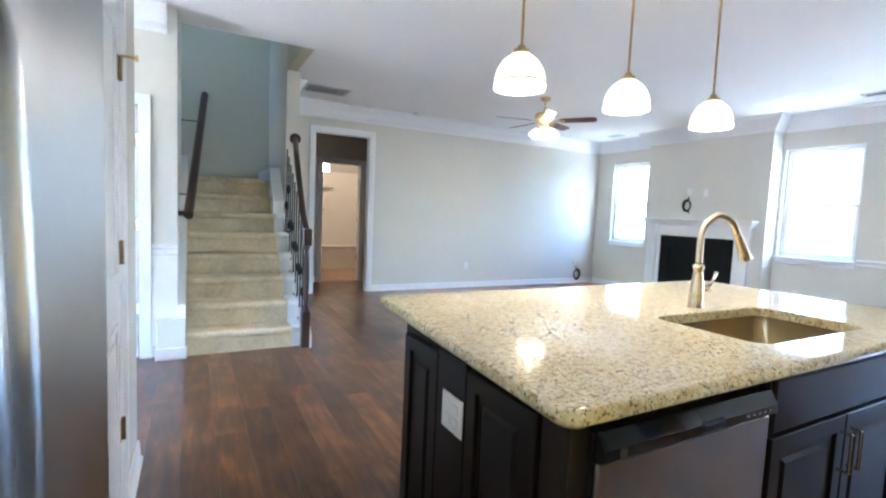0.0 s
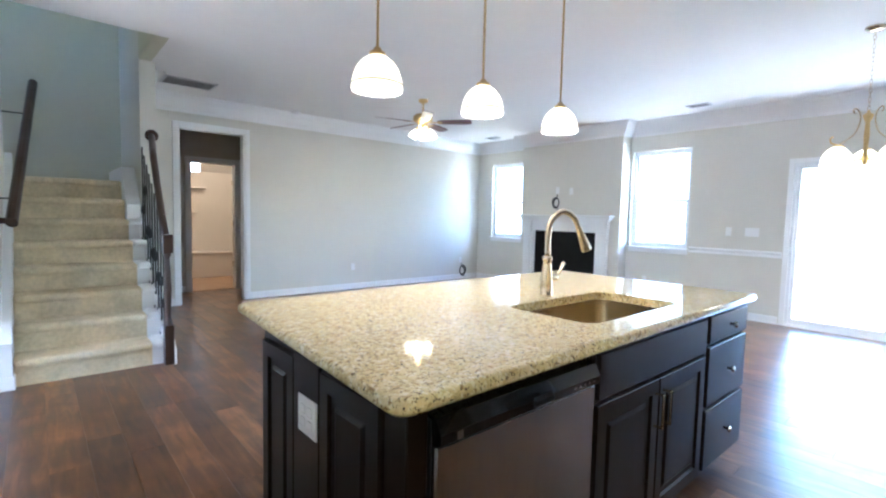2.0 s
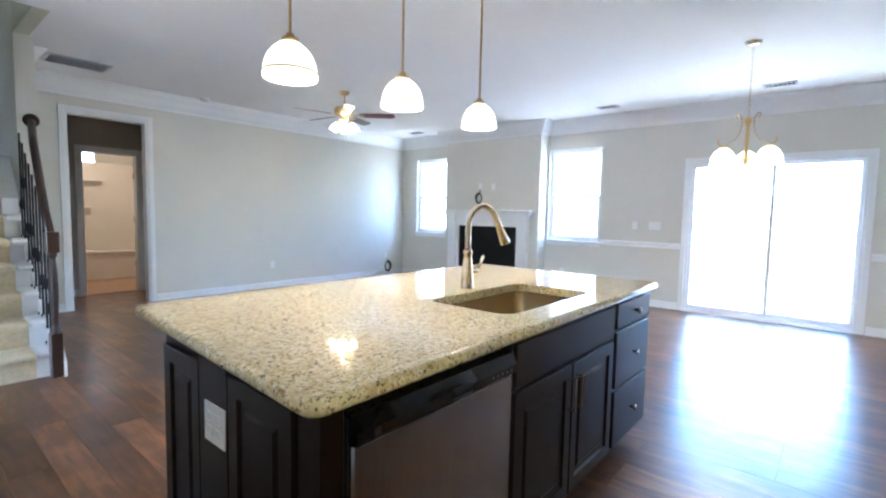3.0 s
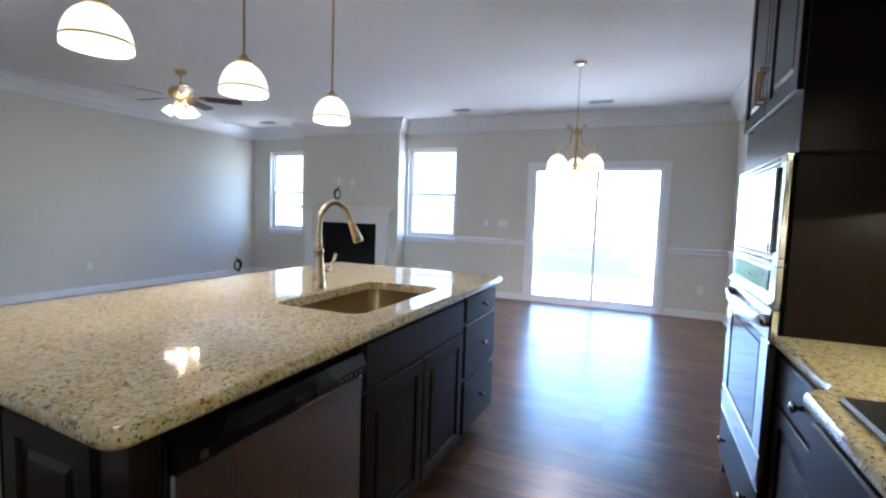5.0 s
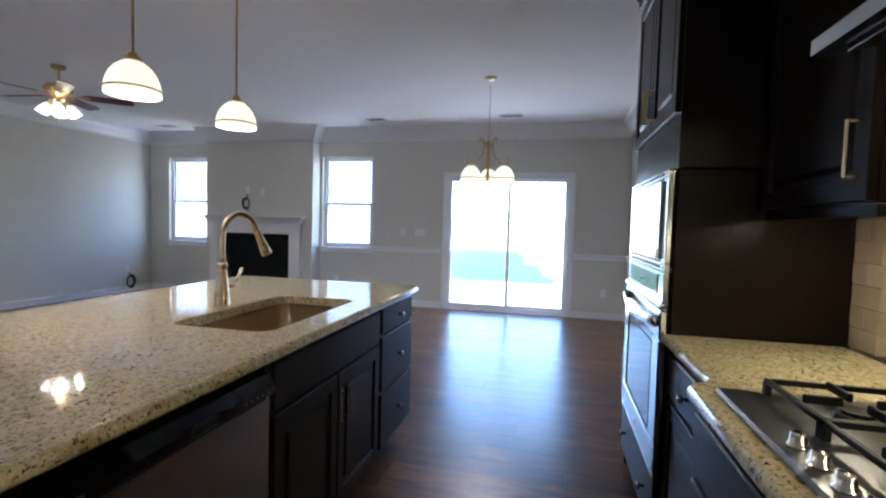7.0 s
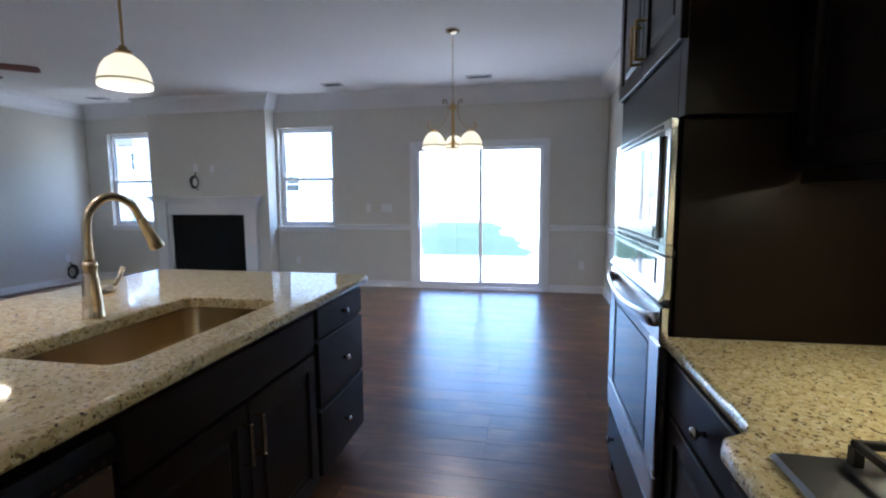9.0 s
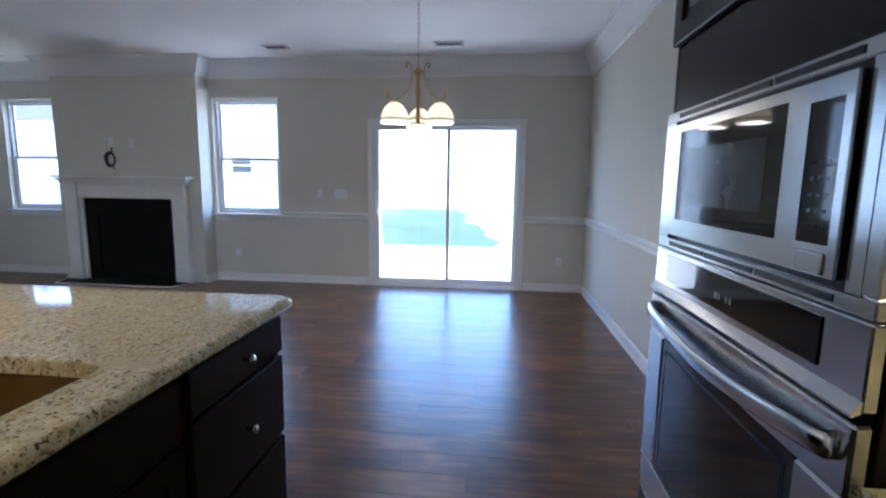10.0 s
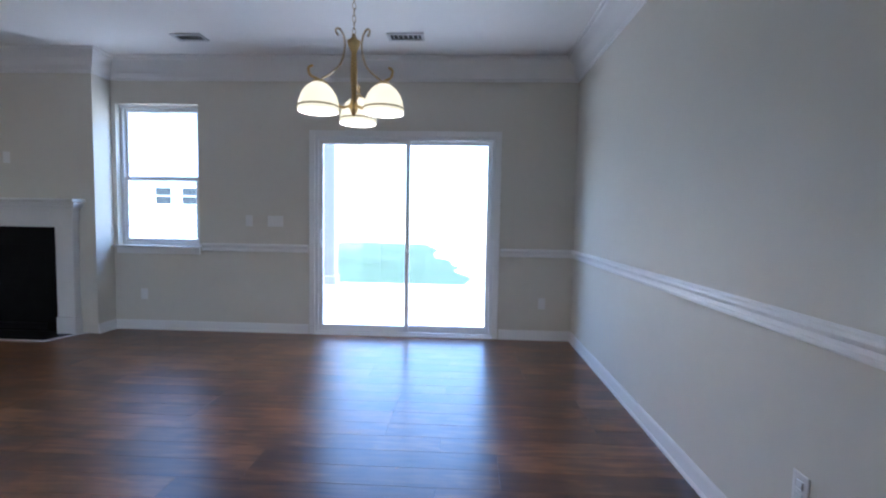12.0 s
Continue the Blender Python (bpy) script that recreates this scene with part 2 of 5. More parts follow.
def merge(bm, tmp, m=None):
    me = bpy.data.meshes.new("tmp")
    if m is not None:
        bmesh.ops.transform(tmp, matrix=m, verts=tmp.verts[:])
    tmp.to_mesh(me)
    tmp.free()
    bm.from_mesh(me)
    bpy.data.meshes.remove(me)


def boxes(*specs, bev=0.0):
    bm = bmesh.new()
    for s in specs:
        box(bm, *s, bev=bev)
    return bm


def lathe(profile, seg=24, m=None, bm=None):
    """A turned shape from (radius, z) pairs about the z axis."""
    bm2 = bmesh.new()
    rings = []
    for r, z in profile:
        if r < 1e-5:
            rings.append([bm2.verts.new((0, 0, z))])
        else:
            rings.append([bm2.verts.new((r * math.cos(a), r * math.sin(a), z)) for a in [2 * math.pi * i / seg for i in range(seg)]])
    for a, b in zip(rings, rings[1:]):
        for i in range(seg):
            j = (i + 1) % seg
            if len(a) == 1 and len(b) == 1:
                continue
            if len(a) == 1:
                bm2.faces.new((a[0], b[j], b[i]))
            elif len(b) == 1:
                bm2.faces.new((a[i], a[j], b[0]))
            else:
                bm2.faces.new((a[i], a[j], b[j], b[i]))
    bmesh.ops.recalc_face_normals(bm2, faces=bm2.faces[:])
    if bm is None:
        bm = bmesh.new()
    merge(bm, bm2, m)
    return bm


def tube(points, r, seg=10, bm=None, flat=1.0):
    """A round bar along a line of points, closed at its ends."""
    pts = [Vector(p) for p in points]
    out = bmesh.new() if bm is None else bm
    rings = []
    prev = None
    for i, p in enumerate(pts):
        d = (pts[min(i + 1, len(pts) - 1)] - pts[max(i - 1, 0)]).normalized()
        up = prev if prev is not None else (Vector((0, 0, 1)) if abs(d.z) < 0.9 else Vector((1, 0, 0)))
        u = (up - d * up.dot(d)).normalized()
        prev = u
        w = d.cross(u)
        rr = r[i] if isinstance(r, (list, tuple)) else r
        rings.append([out.verts.new(p + u * rr * math.cos(a) + w * rr * flat * math.sin(a)) for a in [2 * math.pi * k / seg for k in range(seg)]])
    for a, b in zip(rings, rings[1:]):
        for k in range(seg):
            j = (k + 1) % seg
            out.faces.new((a[k], a[j], b[j], b[k]))
    out.faces.new(rings[0][::-1])
    out.faces.new(rings[-1])
    return out


def curve_points(ctrl, n=8):
    """Smooth points through control points."""
    p = [Vector(c) for c in ctrl]
    p = [p[0] * 2 - p[1]] + p + [p[-1] * 2 - p[-2]]
    out = []
    for i in range(1, len(p) - 2):
        for k in range(n):
            t = k / n
            a, b, c, d = p[i - 1], p[i], p[i + 1], p[i + 2]
            out.append(0.5 * ((2 * b) + (c - a) * t + (2 * a - 5 * b + 4 * c - d) * t * t + (3 * b - a - 3 * c + d) * t ** 3))
    out.append(p[-2])
    return out


def prism(poly, axis, a, b):
    """A closed polygon of pairs swept along an axis from a to b. axis x: pairs are (y, z); y: (x, z); z: (x, y)."""
    bm = bmesh.new()

    def put(u, v, w):
        return {"x": (w, u, v), "y": (u, w, v), "z": (u, v, w)}[axis]

    lo = [bm.verts.new(put(u, v, a)) for u, v in poly]
    hi = [bm.verts.new(put(u, v, b)) for u, v in poly]
    n = len(poly)
    bm.faces.new(lo)
    bm.faces.new(hi)
    for i in range(n):
        j = (i + 1) % n
        bm.faces.new((lo[i], lo[j], hi[j], hi[i]))
    bmesh.ops.recalc_face_normals(bm, faces=bm.faces[:])
    return bm


def moved(bm, m):
    bmesh.ops.transform(bm, matrix=m, verts=bm.verts[:])
    return bm


def frame_bm(u0, u1, v0, v1, w, d0, d1, axis="x", bev=0.003):
    """A rectangular frame of border w between depths d0 and d1. axis x: u is y, v is z; axis y: u is x, v is z."""
    bm = bmesh.new()
    for a, b, c, d in ((u0, u1, v1 - w, v1), (u0, u1, v0, v0 + w), (u0, u0 + w, v0 + w, v1 - w), (u1 - w, u1, v0 + w, v1 - w)):
        if axis == "x":
            box(bm, d0, d1, a, b, c, d, bev)
        else:
            box(bm, a, b, d0, d1, c, d, bev)
    return bm


# ---------------------------------------------------------------- plan
EAST, NORTH, SOUTH, TOP = 8.80, 7.06, -1.17, 2.83
WESTW = 1.24
T = 0.12
WIN = ((2.735, 3.625), (5.78, 6.66))
SILL, HEAD = 0.90, 2.38
DOOR_Y0, DOOR_Y1, DOOR_TOP = -0.36, 1.50, 2.065
ST_L, ST_R, ST_Y, RISE, RUN = 1.43, 2.29, 4.41, 0.2, 0.23
WALL_END = 5.65
OPEN_X0, OPEN_X1, OPEN_TOP = 3.06, 3.915, 2.42
HALL_Y = 8.15

# east wall with two windows and the sliding door
structure("wall_east", boxes(
    (EAST, EAST + T, SOUTH - T, DOOR_Y0, 0, TOP), (EAST, EAST + T, DOOR_Y1, WIN[0][0], 0, TOP),
    (EAST, EAST + T, WIN[0][1], WIN[1][0], 0, TOP), (EAST, EAST + T, WIN[1][1], NORTH + T, 0, TOP),
    (EAST, EAST + T, DOOR_Y0, DOOR_Y1, DOOR_TOP, TOP),
    (EAST, EAST + T, *WIN[0], 0, SILL - 0.02), (EAST, EAST + T, *WIN[0], HEAD, TOP),
    (EAST, EAST + T, *WIN[1], 0, SILL - 0.02), (EAST, EAST + T, *WIN[1], HEAD, TOP)), WALL, "greige painted wall with windows and a patio door", "wall")
structure("wall_south", boxes((-2.2, EAST, SOUTH - T, SOUTH, 0, TOP)), WALL, "greige painted wall with a white chair rail", "wall")
structure("wall_north", boxes(
    (2.42, OPEN_X0, NORTH, NORTH + T, 0, TOP), (OPEN_X1, EAST, NORTH, NORTH + T, 0, TOP), (OPEN_X0, OPEN_X1, NORTH, NORTH + T, OPEN_TOP, TOP)),
    WALL, "long greige painted living room wall", "wall")
structure("wall_stair_side", boxes((2.42, 2.565, WALL_END, NORTH, 0, 5.2)), WALL, "greige wall end beside the carpeted stairs", "wall")
structure("wall_stair_back", boxes((-0.6, 2.42, NORTH, NORTH + T, 0, 5.2)), STAIRWALL, "wall behind the stair landing, tinted for its shade", "wall")
structure("wall_stair_left", boxes((1.24, 1.37, 4.46, 6.0, 0, 5.2)), WALL, "greige wall beside the carpeted stairs", "wall")
# the hole in the west side is unseen, added to light the stairwell
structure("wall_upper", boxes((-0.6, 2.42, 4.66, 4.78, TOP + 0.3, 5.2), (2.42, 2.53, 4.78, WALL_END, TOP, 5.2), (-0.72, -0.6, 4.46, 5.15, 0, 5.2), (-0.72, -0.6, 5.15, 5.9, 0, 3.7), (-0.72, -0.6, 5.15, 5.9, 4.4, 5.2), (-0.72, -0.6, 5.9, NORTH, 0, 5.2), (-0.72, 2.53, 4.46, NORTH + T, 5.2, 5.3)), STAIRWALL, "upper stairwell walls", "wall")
# west: kitchen wall with the fridge alcove and the pantry door
structure("wall_west", boxes(
    (WESTW - T, WESTW, SOUTH, 0.25, 0, TOP), (WESTW - T, WESTW, 0.25, 1.24, 1.86, TOP), (WESTW - T, WESTW, 1.24, 1.345, 0, TOP),
    (WESTW - T, WESTW, 1.345, 2.11, 2.05, TOP), (WESTW - T, WESTW, 2.11, 2.68, 0, TOP),
    (0.4, 0.5, 0.13, 1.36, 0, TOP), (0.5, WESTW - T, 0.13, 0.25, 0, TOP), (0.5, WESTW - T, 1.24, 1.36, 0, TOP),
    (-2.2, WESTW - T, 2.56, 2.68, 0, TOP)), WALL, "greige kitchen wall with a pantry door", "wall")
# out-of-view opening without glass, added and sized to bring in daylight
FOY_Y0, FOY_Y1 = 2.75, 4.3
structure("wall_foyer", boxes((-2.32, -2.2, 2.56, FOY_Y0, 0, TOP), (-2.32, -2.2, FOY_Y1, 4.56, 0, TOP), (-2.32, -2.2, FOY_Y0, FOY_Y1, 2.4, TOP), (-2.32, -2.2, FOY_Y0, FOY_Y1, 0, 0.15)), WALL, "greige foyer wall with an unseen opening added for daylight", "wall")
structure("wall_closet", boxes(
    (-2.2, 0.36, 4.46, 4.57, 0, TOP), (1.10, 1.24, 4.46, 4.57, 0, TOP), (0.36, 1.10, 4.46, 4.57, 2.04, TOP), (0.2, 1.24, 5.2, 5.3, 0, TOP)), WALL, "greige wall with a closet door under the stairs", "wall")
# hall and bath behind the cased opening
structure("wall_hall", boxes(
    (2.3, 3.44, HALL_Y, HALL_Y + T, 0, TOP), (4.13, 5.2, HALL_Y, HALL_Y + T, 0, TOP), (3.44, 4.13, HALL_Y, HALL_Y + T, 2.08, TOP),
    (2.18, 2.3, NORTH + T, HALL_Y + T, 0, TOP), (5.2, 5.32, NORTH + T, HALL_Y + T, 0, TOP)), HALL, "hall wall in shade-darkened taupe", "wall")
structure("wall_bath", boxes((2.6, 2.7, HALL_Y + T, 10.6, 0, TOP), (5.2, 5.3, HALL_Y + T, 10.6, 0, TOP), (2.6, 5.3, 10.6, 10.7, 0, TOP)), HALL, "bathroom wall in the shade-darkened hall taupe", "wall")
# ceiling with the stair opening
structure("ceiling", boxes(
    (-2.32, EAST + T, SOUTH - T, 4.78, TOP, TOP + 0.3), (2.53, EAST + T, 4.78, NORTH + T, TOP, TOP + 0.3), (-2.32, -0.6, 4.78, NORTH, TOP, TOP + 0.3),
    (2.0, 5.4, NORTH + T, 10.8, TOP, TOP + 0.3)), CEIL, "smooth white painted ceiling", "ceiling")


# ---------------------------------------------------------------- trim
def crown_poly(s=1):
    return [(0, TOP), (0, TOP - 0.215), (0.012 * s, TOP - 0.215), (0.02 * s, TOP - 0.185), (0.03 * s, TOP - 0.18), (0.055 * s, TOP - 0.15), (0.09 * s, TOP - 0.09), (0.125 * s, TOP - 0.045), (0.13 * s, TOP - 0.025), (0.15 * s, TOP - 0.015), (0.15 * s, TOP)]


def run_trim(name, poly, axis, a, b, base, sign, label, category):
    """A moulding along a wall: poly holds (out from the wall, z)."""
    pts = [(base + sign * u, z) for u, z in poly]
    return structure(name, prism(pts, axis, a, b), TRIM, label, category)


CR = crown_poly()
CH0, CH1, CHX = 3.67, 5.66, 8.55
CL = "white crown moulding along the ceiling"
run_trim("crown_moulding", CR, "x", 2.565, EAST, NORTH, -1, CL, "crown moulding")
run_trim("crown_moulding", CR, "y", SOUTH, CH0, EAST, -1, CL, "crown moulding")
run_trim("crown_moulding", CR, "y", CH1, NORTH, EAST, -1, CL, "crown moulding")
cb = bmesh.new()
prev = None
for px, py, dx, dy in ((EAST, CH0, 0, -1), (CHX, CH0, -1, -1), (CHX, CH1, -1, 1), (EAST, CH1, 0, 1)):
    ring = [cb.verts.new((px + u * dx, py + u * dy, z)) for u, z in CR]
    if prev:
        for i in range(len(ring)):
            j = (i + 1) % len(ring)
            cb.faces.new((prev[i], prev[j], ring[j], ring[i]))
    prev = ring
bmesh.ops.recalc_face_normals(cb, faces=cb.faces[:])
structure("crown_moulding", cb, TRIM, CL, "crown moulding")
run_trim("crown_moulding", CR, "x", 4.46, EAST, SOUTH, 1, CL, "crown moulding")
run_trim("crown_moulding", CR, "x", -2.2, 1.30, 4.46, -1, CL, "crown moulding")
run_trim("crown_moulding", CR, "y", WALL_END + 0.3, NORTH, 2.565, 1, CL, "crown moulding")

BB = [(0, 0), (0, 0.1), (0.006, 0.1), (0.012, 0.085), (0.014, 0.02), (0.024, 0.016), (0.024, 0)]
BL = "white painted baseboard with shoe moulding"


def base_run(axis, a, b, base, sign):
    run_trim("baseboard", BB, axis, a, b, base, sign, BL, "baseboard")


base_run("x", OPEN_X1 + 0.08, EAST, NORTH, -1)
base_run("x", 2.58, OPEN_X0 - 0.08, NORTH, -1)
base_run("y", SOUTH, DOOR_Y0 - 0.07, EAST, -1)
base_run("y", DOOR_Y1 + 0.07, CH0, EAST, -1)
base_run("y", CH1, NORTH, EAST, -1)
base_run("x", CHX, EAST, CH0, -1)
base_run("x", CHX, EAST, CH1, 1)
base_run("x", 4.46, EAST, SOUTH, 1)
base_run("y", 2.19, 2.69, WESTW, 1)
base_run("x", -2.2, 1.25, 2.68, 1)
base_run("x", -2.2, 0.27, 4.46, -1)
base_run("x", 2.3, 3.36, HALL_Y, -1)
base_run("x", 4.21, 5.2, HALL_Y, -1)
base_run("y", WALL_END, NORTH, 2.565, 1)


RAIL = [(0, 0.845), (0.012, 0.845), (0.016, 0.852), (0.016, 0.862), (0.01, 0.868), (0.01, 0.885), (0.022, 0.892), (0.03, 0.905), (0.026, 0.916), (0.012, 0.922), (0.008, 0.93), (0, 0.93)]
RAIL = [(u, z + 0.012) for u, z in RAIL]
RL = "white moulded chair rail"


def rail_run(axis, a, b, base, sign):
    run_trim("chair_rail", RAIL, axis, a, b, base, sign, RL, "chair rail")


rail_run("y", DOOR_Y1 + 0.07, WIN[0][0] - 0.03, EAST, -1)
rail_run("y", SOUTH, DOOR_Y0 - 0.07, EAST, -1)
rail_run("x", 4.46, EAST, SOUTH, 1)
rail_run("x", 1.19, 1.372, 4.46, -1)


def casing(name, axis, u0, u1, top, base, sign, w=0.075, d=0.02, label="white painted door casing"):
    """A cased opening's trim: two legs and a head, stepped, on one wall face."""
    bm = bmesh.new()
    for a, b, c, e in ((u0 - w, u0, 0, top + w), (u1, u1 + w, 0, top + w), (u0, u1, top, top + w)):
        for inset, dd in ((0, d * 0.7), (0.018, d)):
            lo, hi = sorted((base, base + sign * dd))
            aa, bb, ee = a, b, e
            if inset:
                if a < u0 - 1e-6:
                    bb = b - inset
                elif a >= u1 - 1e-6:
                    aa = a + inset
                else:
                    aa, bb = a - inset * 0, b
                    c = top + inset
            if axis == "x":
                box(bm, aa, bb, lo, hi, c, ee, 0.002)
            else:
                box(bm, lo, hi, aa, bb, c, ee, 0.002)
    return structure(name, bm, TRIM, label, "door casing")


casing("casing_hall", "x", OPEN_X0, OPEN_X1, OPEN_TOP, NORTH, -1)
casing("casing_bath", "x", 3.44, 4.13, 2.08, HALL_Y, -1)
casing("casing_pantry", "y", 1.345, 2.11, 2.05, WESTW, 1)
casing("casing_closet", "x", 0.36, 1.10, 2.04, 4.46, -1, w=0.085)
structure("jamb_hall", boxes((OPEN_X0, OPEN_X0 + 0.015, NORTH - 0.004, NORTH + T + 0.004, 0, OPEN_TOP), (OPEN_X1 - 0.015, OPEN_X1, NORTH - 0.004, NORTH + T + 0.004, 0, OPEN_TOP), (OPEN_X0 + 0.015, OPEN_X1 - 0.015, NORTH - 0.004, NORTH + T + 0.004, OPEN_TOP - 0.015, OPEN_TOP)), TRIM, "white painted opening jamb", "door jamb")
structure("jamb_bath", boxes((3.44, 3.455, HALL_Y - 0.004, HALL_Y + T + 0.004, 0, 2.08), (4.115, 4.13, HALL_Y - 0.004, HALL_Y + T + 0.004, 0, 2.08), (3.455, 4.115, HALL_Y - 0.004, HALL_Y + T + 0.004, 2.065, 2.08)), TRIM, "white painted door jamb", "door jamb")
structure("wainscot", boxes((1.187, 1.37, 4.45, 4.46, 0.10, 0.85)), TRIM, "white painted panel below the chair rail", "wall panel")


# ---------------------------------------------------------------- windows
def window(name, y0, y1):
    """A white single-hung window set in a plastered opening, with stool and apron."""
    w = tagged(new(name), "white vinyl single hung window with a painted stool", "window", kind="structure")
    x = EAST + 0.06
    part("window_frame", frame_bm(y0, y1, SILL, HEAD, 0.035, x, x + 0.07), VINYL, w)
    mid = (SILL + HEAD) / 2 - 0.03
    part("upper_sash", frame_bm(y0 + 0.035, y1 - 0.035, mid - 0.02, HEAD - 0.035, 0.03, x + 0.035, x + 0.06), VINYL, w)
    part("lower_sash", frame_bm(y0 + 0.035, y1 - 0.035, SILL + 0.035, mid + 0.02, 0.035, x + 0.008, x + 0.034), VINYL, w)
    for a, b, dx in ((mid + 0.01, HEAD - 0.065, 0.047), (SILL + 0.07, mid - 0.015, 0.021)):
        p = part("pane", boxes((x + dx, x + dx + 0.004, y0 + 0.065, y1 - 0.065, a, b)), GLASS, w)
        p.visible_shadow = False
    part("window_sill", boxes((EAST - 0.045, EAST + 0.06, y0 - 0.035, y1 + 0.035, SILL - 0.02, SILL), bev=0.004), TRIM, w)
    part("apron", boxes((EAST - 0.016, EAST, y0 - 0.01, y1 + 0.01, SILL - 0.085, SILL - 0.021), bev=0.003), TRIM, w)
    return w


window("window_1", *WIN[0])
window("window_2", *WIN[1])

# sliding patio door
pd = tagged(new("door_1"), "white sliding glass patio door, closed", "patio door", kind="structure")
cw = 0.058
part("casing", boxes((EAST - 0.018, EAST, DOOR_Y0 - cw, DOOR_Y0, 0, DOOR_TOP + cw), (EAST - 0.018, EAST, DOOR_Y1, DOOR_Y1 + cw, 0, DOOR_TOP + cw), (EAST - 0.018, EAST, DOOR_Y0, DOOR_Y1, DOOR_TOP, DOOR_TOP + cw), bev=0.003), TRIM, pd)
part("outer_frame", frame_bm(DOOR_Y0, DOOR_Y1, 0.0, DOOR_TOP, 0.035, EAST + 0.0, EAST + 0.115), VINYL, pd)
MIDY = 0.54
for nm, a, b, dx in (("sliding_panel", MIDY - 0.025, DOOR_Y1 - 0.035, 0.02), ("fixed_panel", DOOR_Y0 + 0.035, MIDY + 0.025, 0.062)):
    bm = bmesh.new()
    for u0, u1, v0, v1 in ((a, b, 0.035, 0.1), (a, b, DOOR_TOP - 0.075, DOOR_TOP - 0.035), (a, a + 0.042, 0.1, DOOR_TOP - 0.075), (b - 0.042, b, 0.1, DOOR_TOP - 0.075)):
        box(bm, EAST + dx, EAST + dx + 0.038, u0, u1, v0, v1, 0.003)
    pn = part(nm, bm, VINYL, pd)
    g = part("pane", boxes((EAST + dx + 0.016, EAST + dx + 0.021, a + 0.042, b - 0.042, 0.1, DOOR_TOP - 0.075)), GLASS, pn)
    g.visible_shadow = False
hb = tube(curve_points([(EAST + 0.018, DOOR_Y1 - 0.06, 0.92), (EAST - 0.02, DOOR_Y1 - 0.06, 0.95), (EAST - 0.02, DOOR_Y1 - 0.06, 1.07), (EAST + 0.018, DOOR_Y1 - 0.06, 1.1)], 5), 0.009)
part("door_handle", hb, VINYL, pd)
part("threshold", boxes((EAST - 0.03, EAST + 0.12, DOOR_Y0, DOOR_Y1, -0.01, 0.018), bev=0.004), VINYL, pd)


# ---------------------------------------------------------------- panelled doors
def panel_door(name, w, h, label, open_deg, hinge, with_knob=True):
    """A white moulded two-panel door, hinge on its local z axis, leaf along local +x."""
    d = thing(name, label, "door")
    t = 0.035
    bm = boxes((0.004, w - 0.004, -t, 0, 0.012, h - 0.004), bev=0.002)
    part("leaf", bm, TRIM, d)
    for z0, z1 in ((0.22, 0.86), (1.02, h - 0.14)):
        for s in (0, 1):
            y0 = 0.0005 if s == 0 else -t - 0.0005
            sg = 1 if s == 0 else -1
            fb = bmesh.new()
            for a, b, c, e in ((0.11, w - 0.11, z0, z0 + 0.025), (0.11, w - 0.11, z1 - 0.025, z1), (0.11, 0.135, z0 + 0.025, z1 - 0.025), (w - 0.135, w - 0.11, z0 + 0.025, z1 - 0.025)):
                lo, hi = sorted((y0, y0 + sg * 0.009))
                box(fb, a, b, lo, hi, c, e, 0.004)
            lo, hi = sorted((y0, y0 + sg * 0.006))
            box(fb, 0.165, w - 0.165, lo, hi, z0 + 0.055, z1 - 0.055, 0.005)
            part("raised_panel", fb, TRIM, d)
    for z in (0.42, 1.1, 1.77):
        hg = bmesh.new()
        lathe([(0, z - 0.045), (0.007, z - 0.045), (0.007, z + 0.045), (0, z + 0.045)], 10, pose(-0.002, 0.008, 0), hg)
        box(hg, -0.0, 0.03, 0.0, 0.003, z - 0.045, z + 0.045)
        part("hinge", hg, NICKEL, d, "satin nickel hinge")
    kb = lathe([(0, 0), (0.028, 0), (0.028, 0.006), (0.01, 0.01), (0.01, 0.035), (0.022, 0.042), (0.028, 0.055), (0.022, 0.068), (0, 0.072)], 16, pose(w - 0.065, 0, 0.95, -90))
    if with_knob:
        part("door_knob", kb, NICKEL, d, "satin nickel door knob")
    else:
        kb.free()
        part("hinge_stop", boxes((-0.012, 0.004, 0.008, 0.06, 1.812, 1.82), (-0.01, 0.002, 0.052, 0.064, 1.805, 1.827), bev=0.002), BRASS, d, "brass hinge pin stop")
    d.matrix_basis = hinge @ pose(0, 0, 0, 0, 0, open_deg)
    return d


panel_door("pantry_door", 0.755, 2.04, "white panelled pantry door, closed, beside the fridge", 0, pose(WESTW + 0.002, 2.105, 0, 0, 0, -90), False)
panel_door("closet_door", 0.73, 2.03, "white panelled closet door under the stairs, slightly ajar", 0, pose(1.095, 4.459, 0, 0, 0, 180))

# ---------------------------------------------------------------- stairs
stairs = tagged(new("stairs"), "straight stairs covered in cream carpet with white skirts", "stairs", kind="structure")
for i in range(8):
    y = ST_Y + RUN * i
    z = RISE * (i + 1)
    end = NORTH if i == 7 else y + RUN + 0.02
    bm = boxes((ST_L, ST_R, y, end, 0 if i == 0 else z - RISE - 0.02, z - 0.012))
    tmp = bmesh.new()
    box(tmp, ST_L, ST_R, y - 0.042, end, z - 0.062, z, 0.026, 4)
    merge(bm, tmp)
    part("carpeted_step", bm, CARPET, stairs)
    # white tread return on the open side
    if y < WALL_END:
        bm = boxes((ST_R, 2.412, y - 0.035, y + RUN, z - 0.055, z + 0.004), bev=0.02)
        part("tread_return", bm, TRIM, stairs)
        part("return_riser", boxes((ST_R + 0.001, 2.388, y + 0.002, y + RUN - 0.001, 0.0, z - 0.054)), TRIM, stairs)
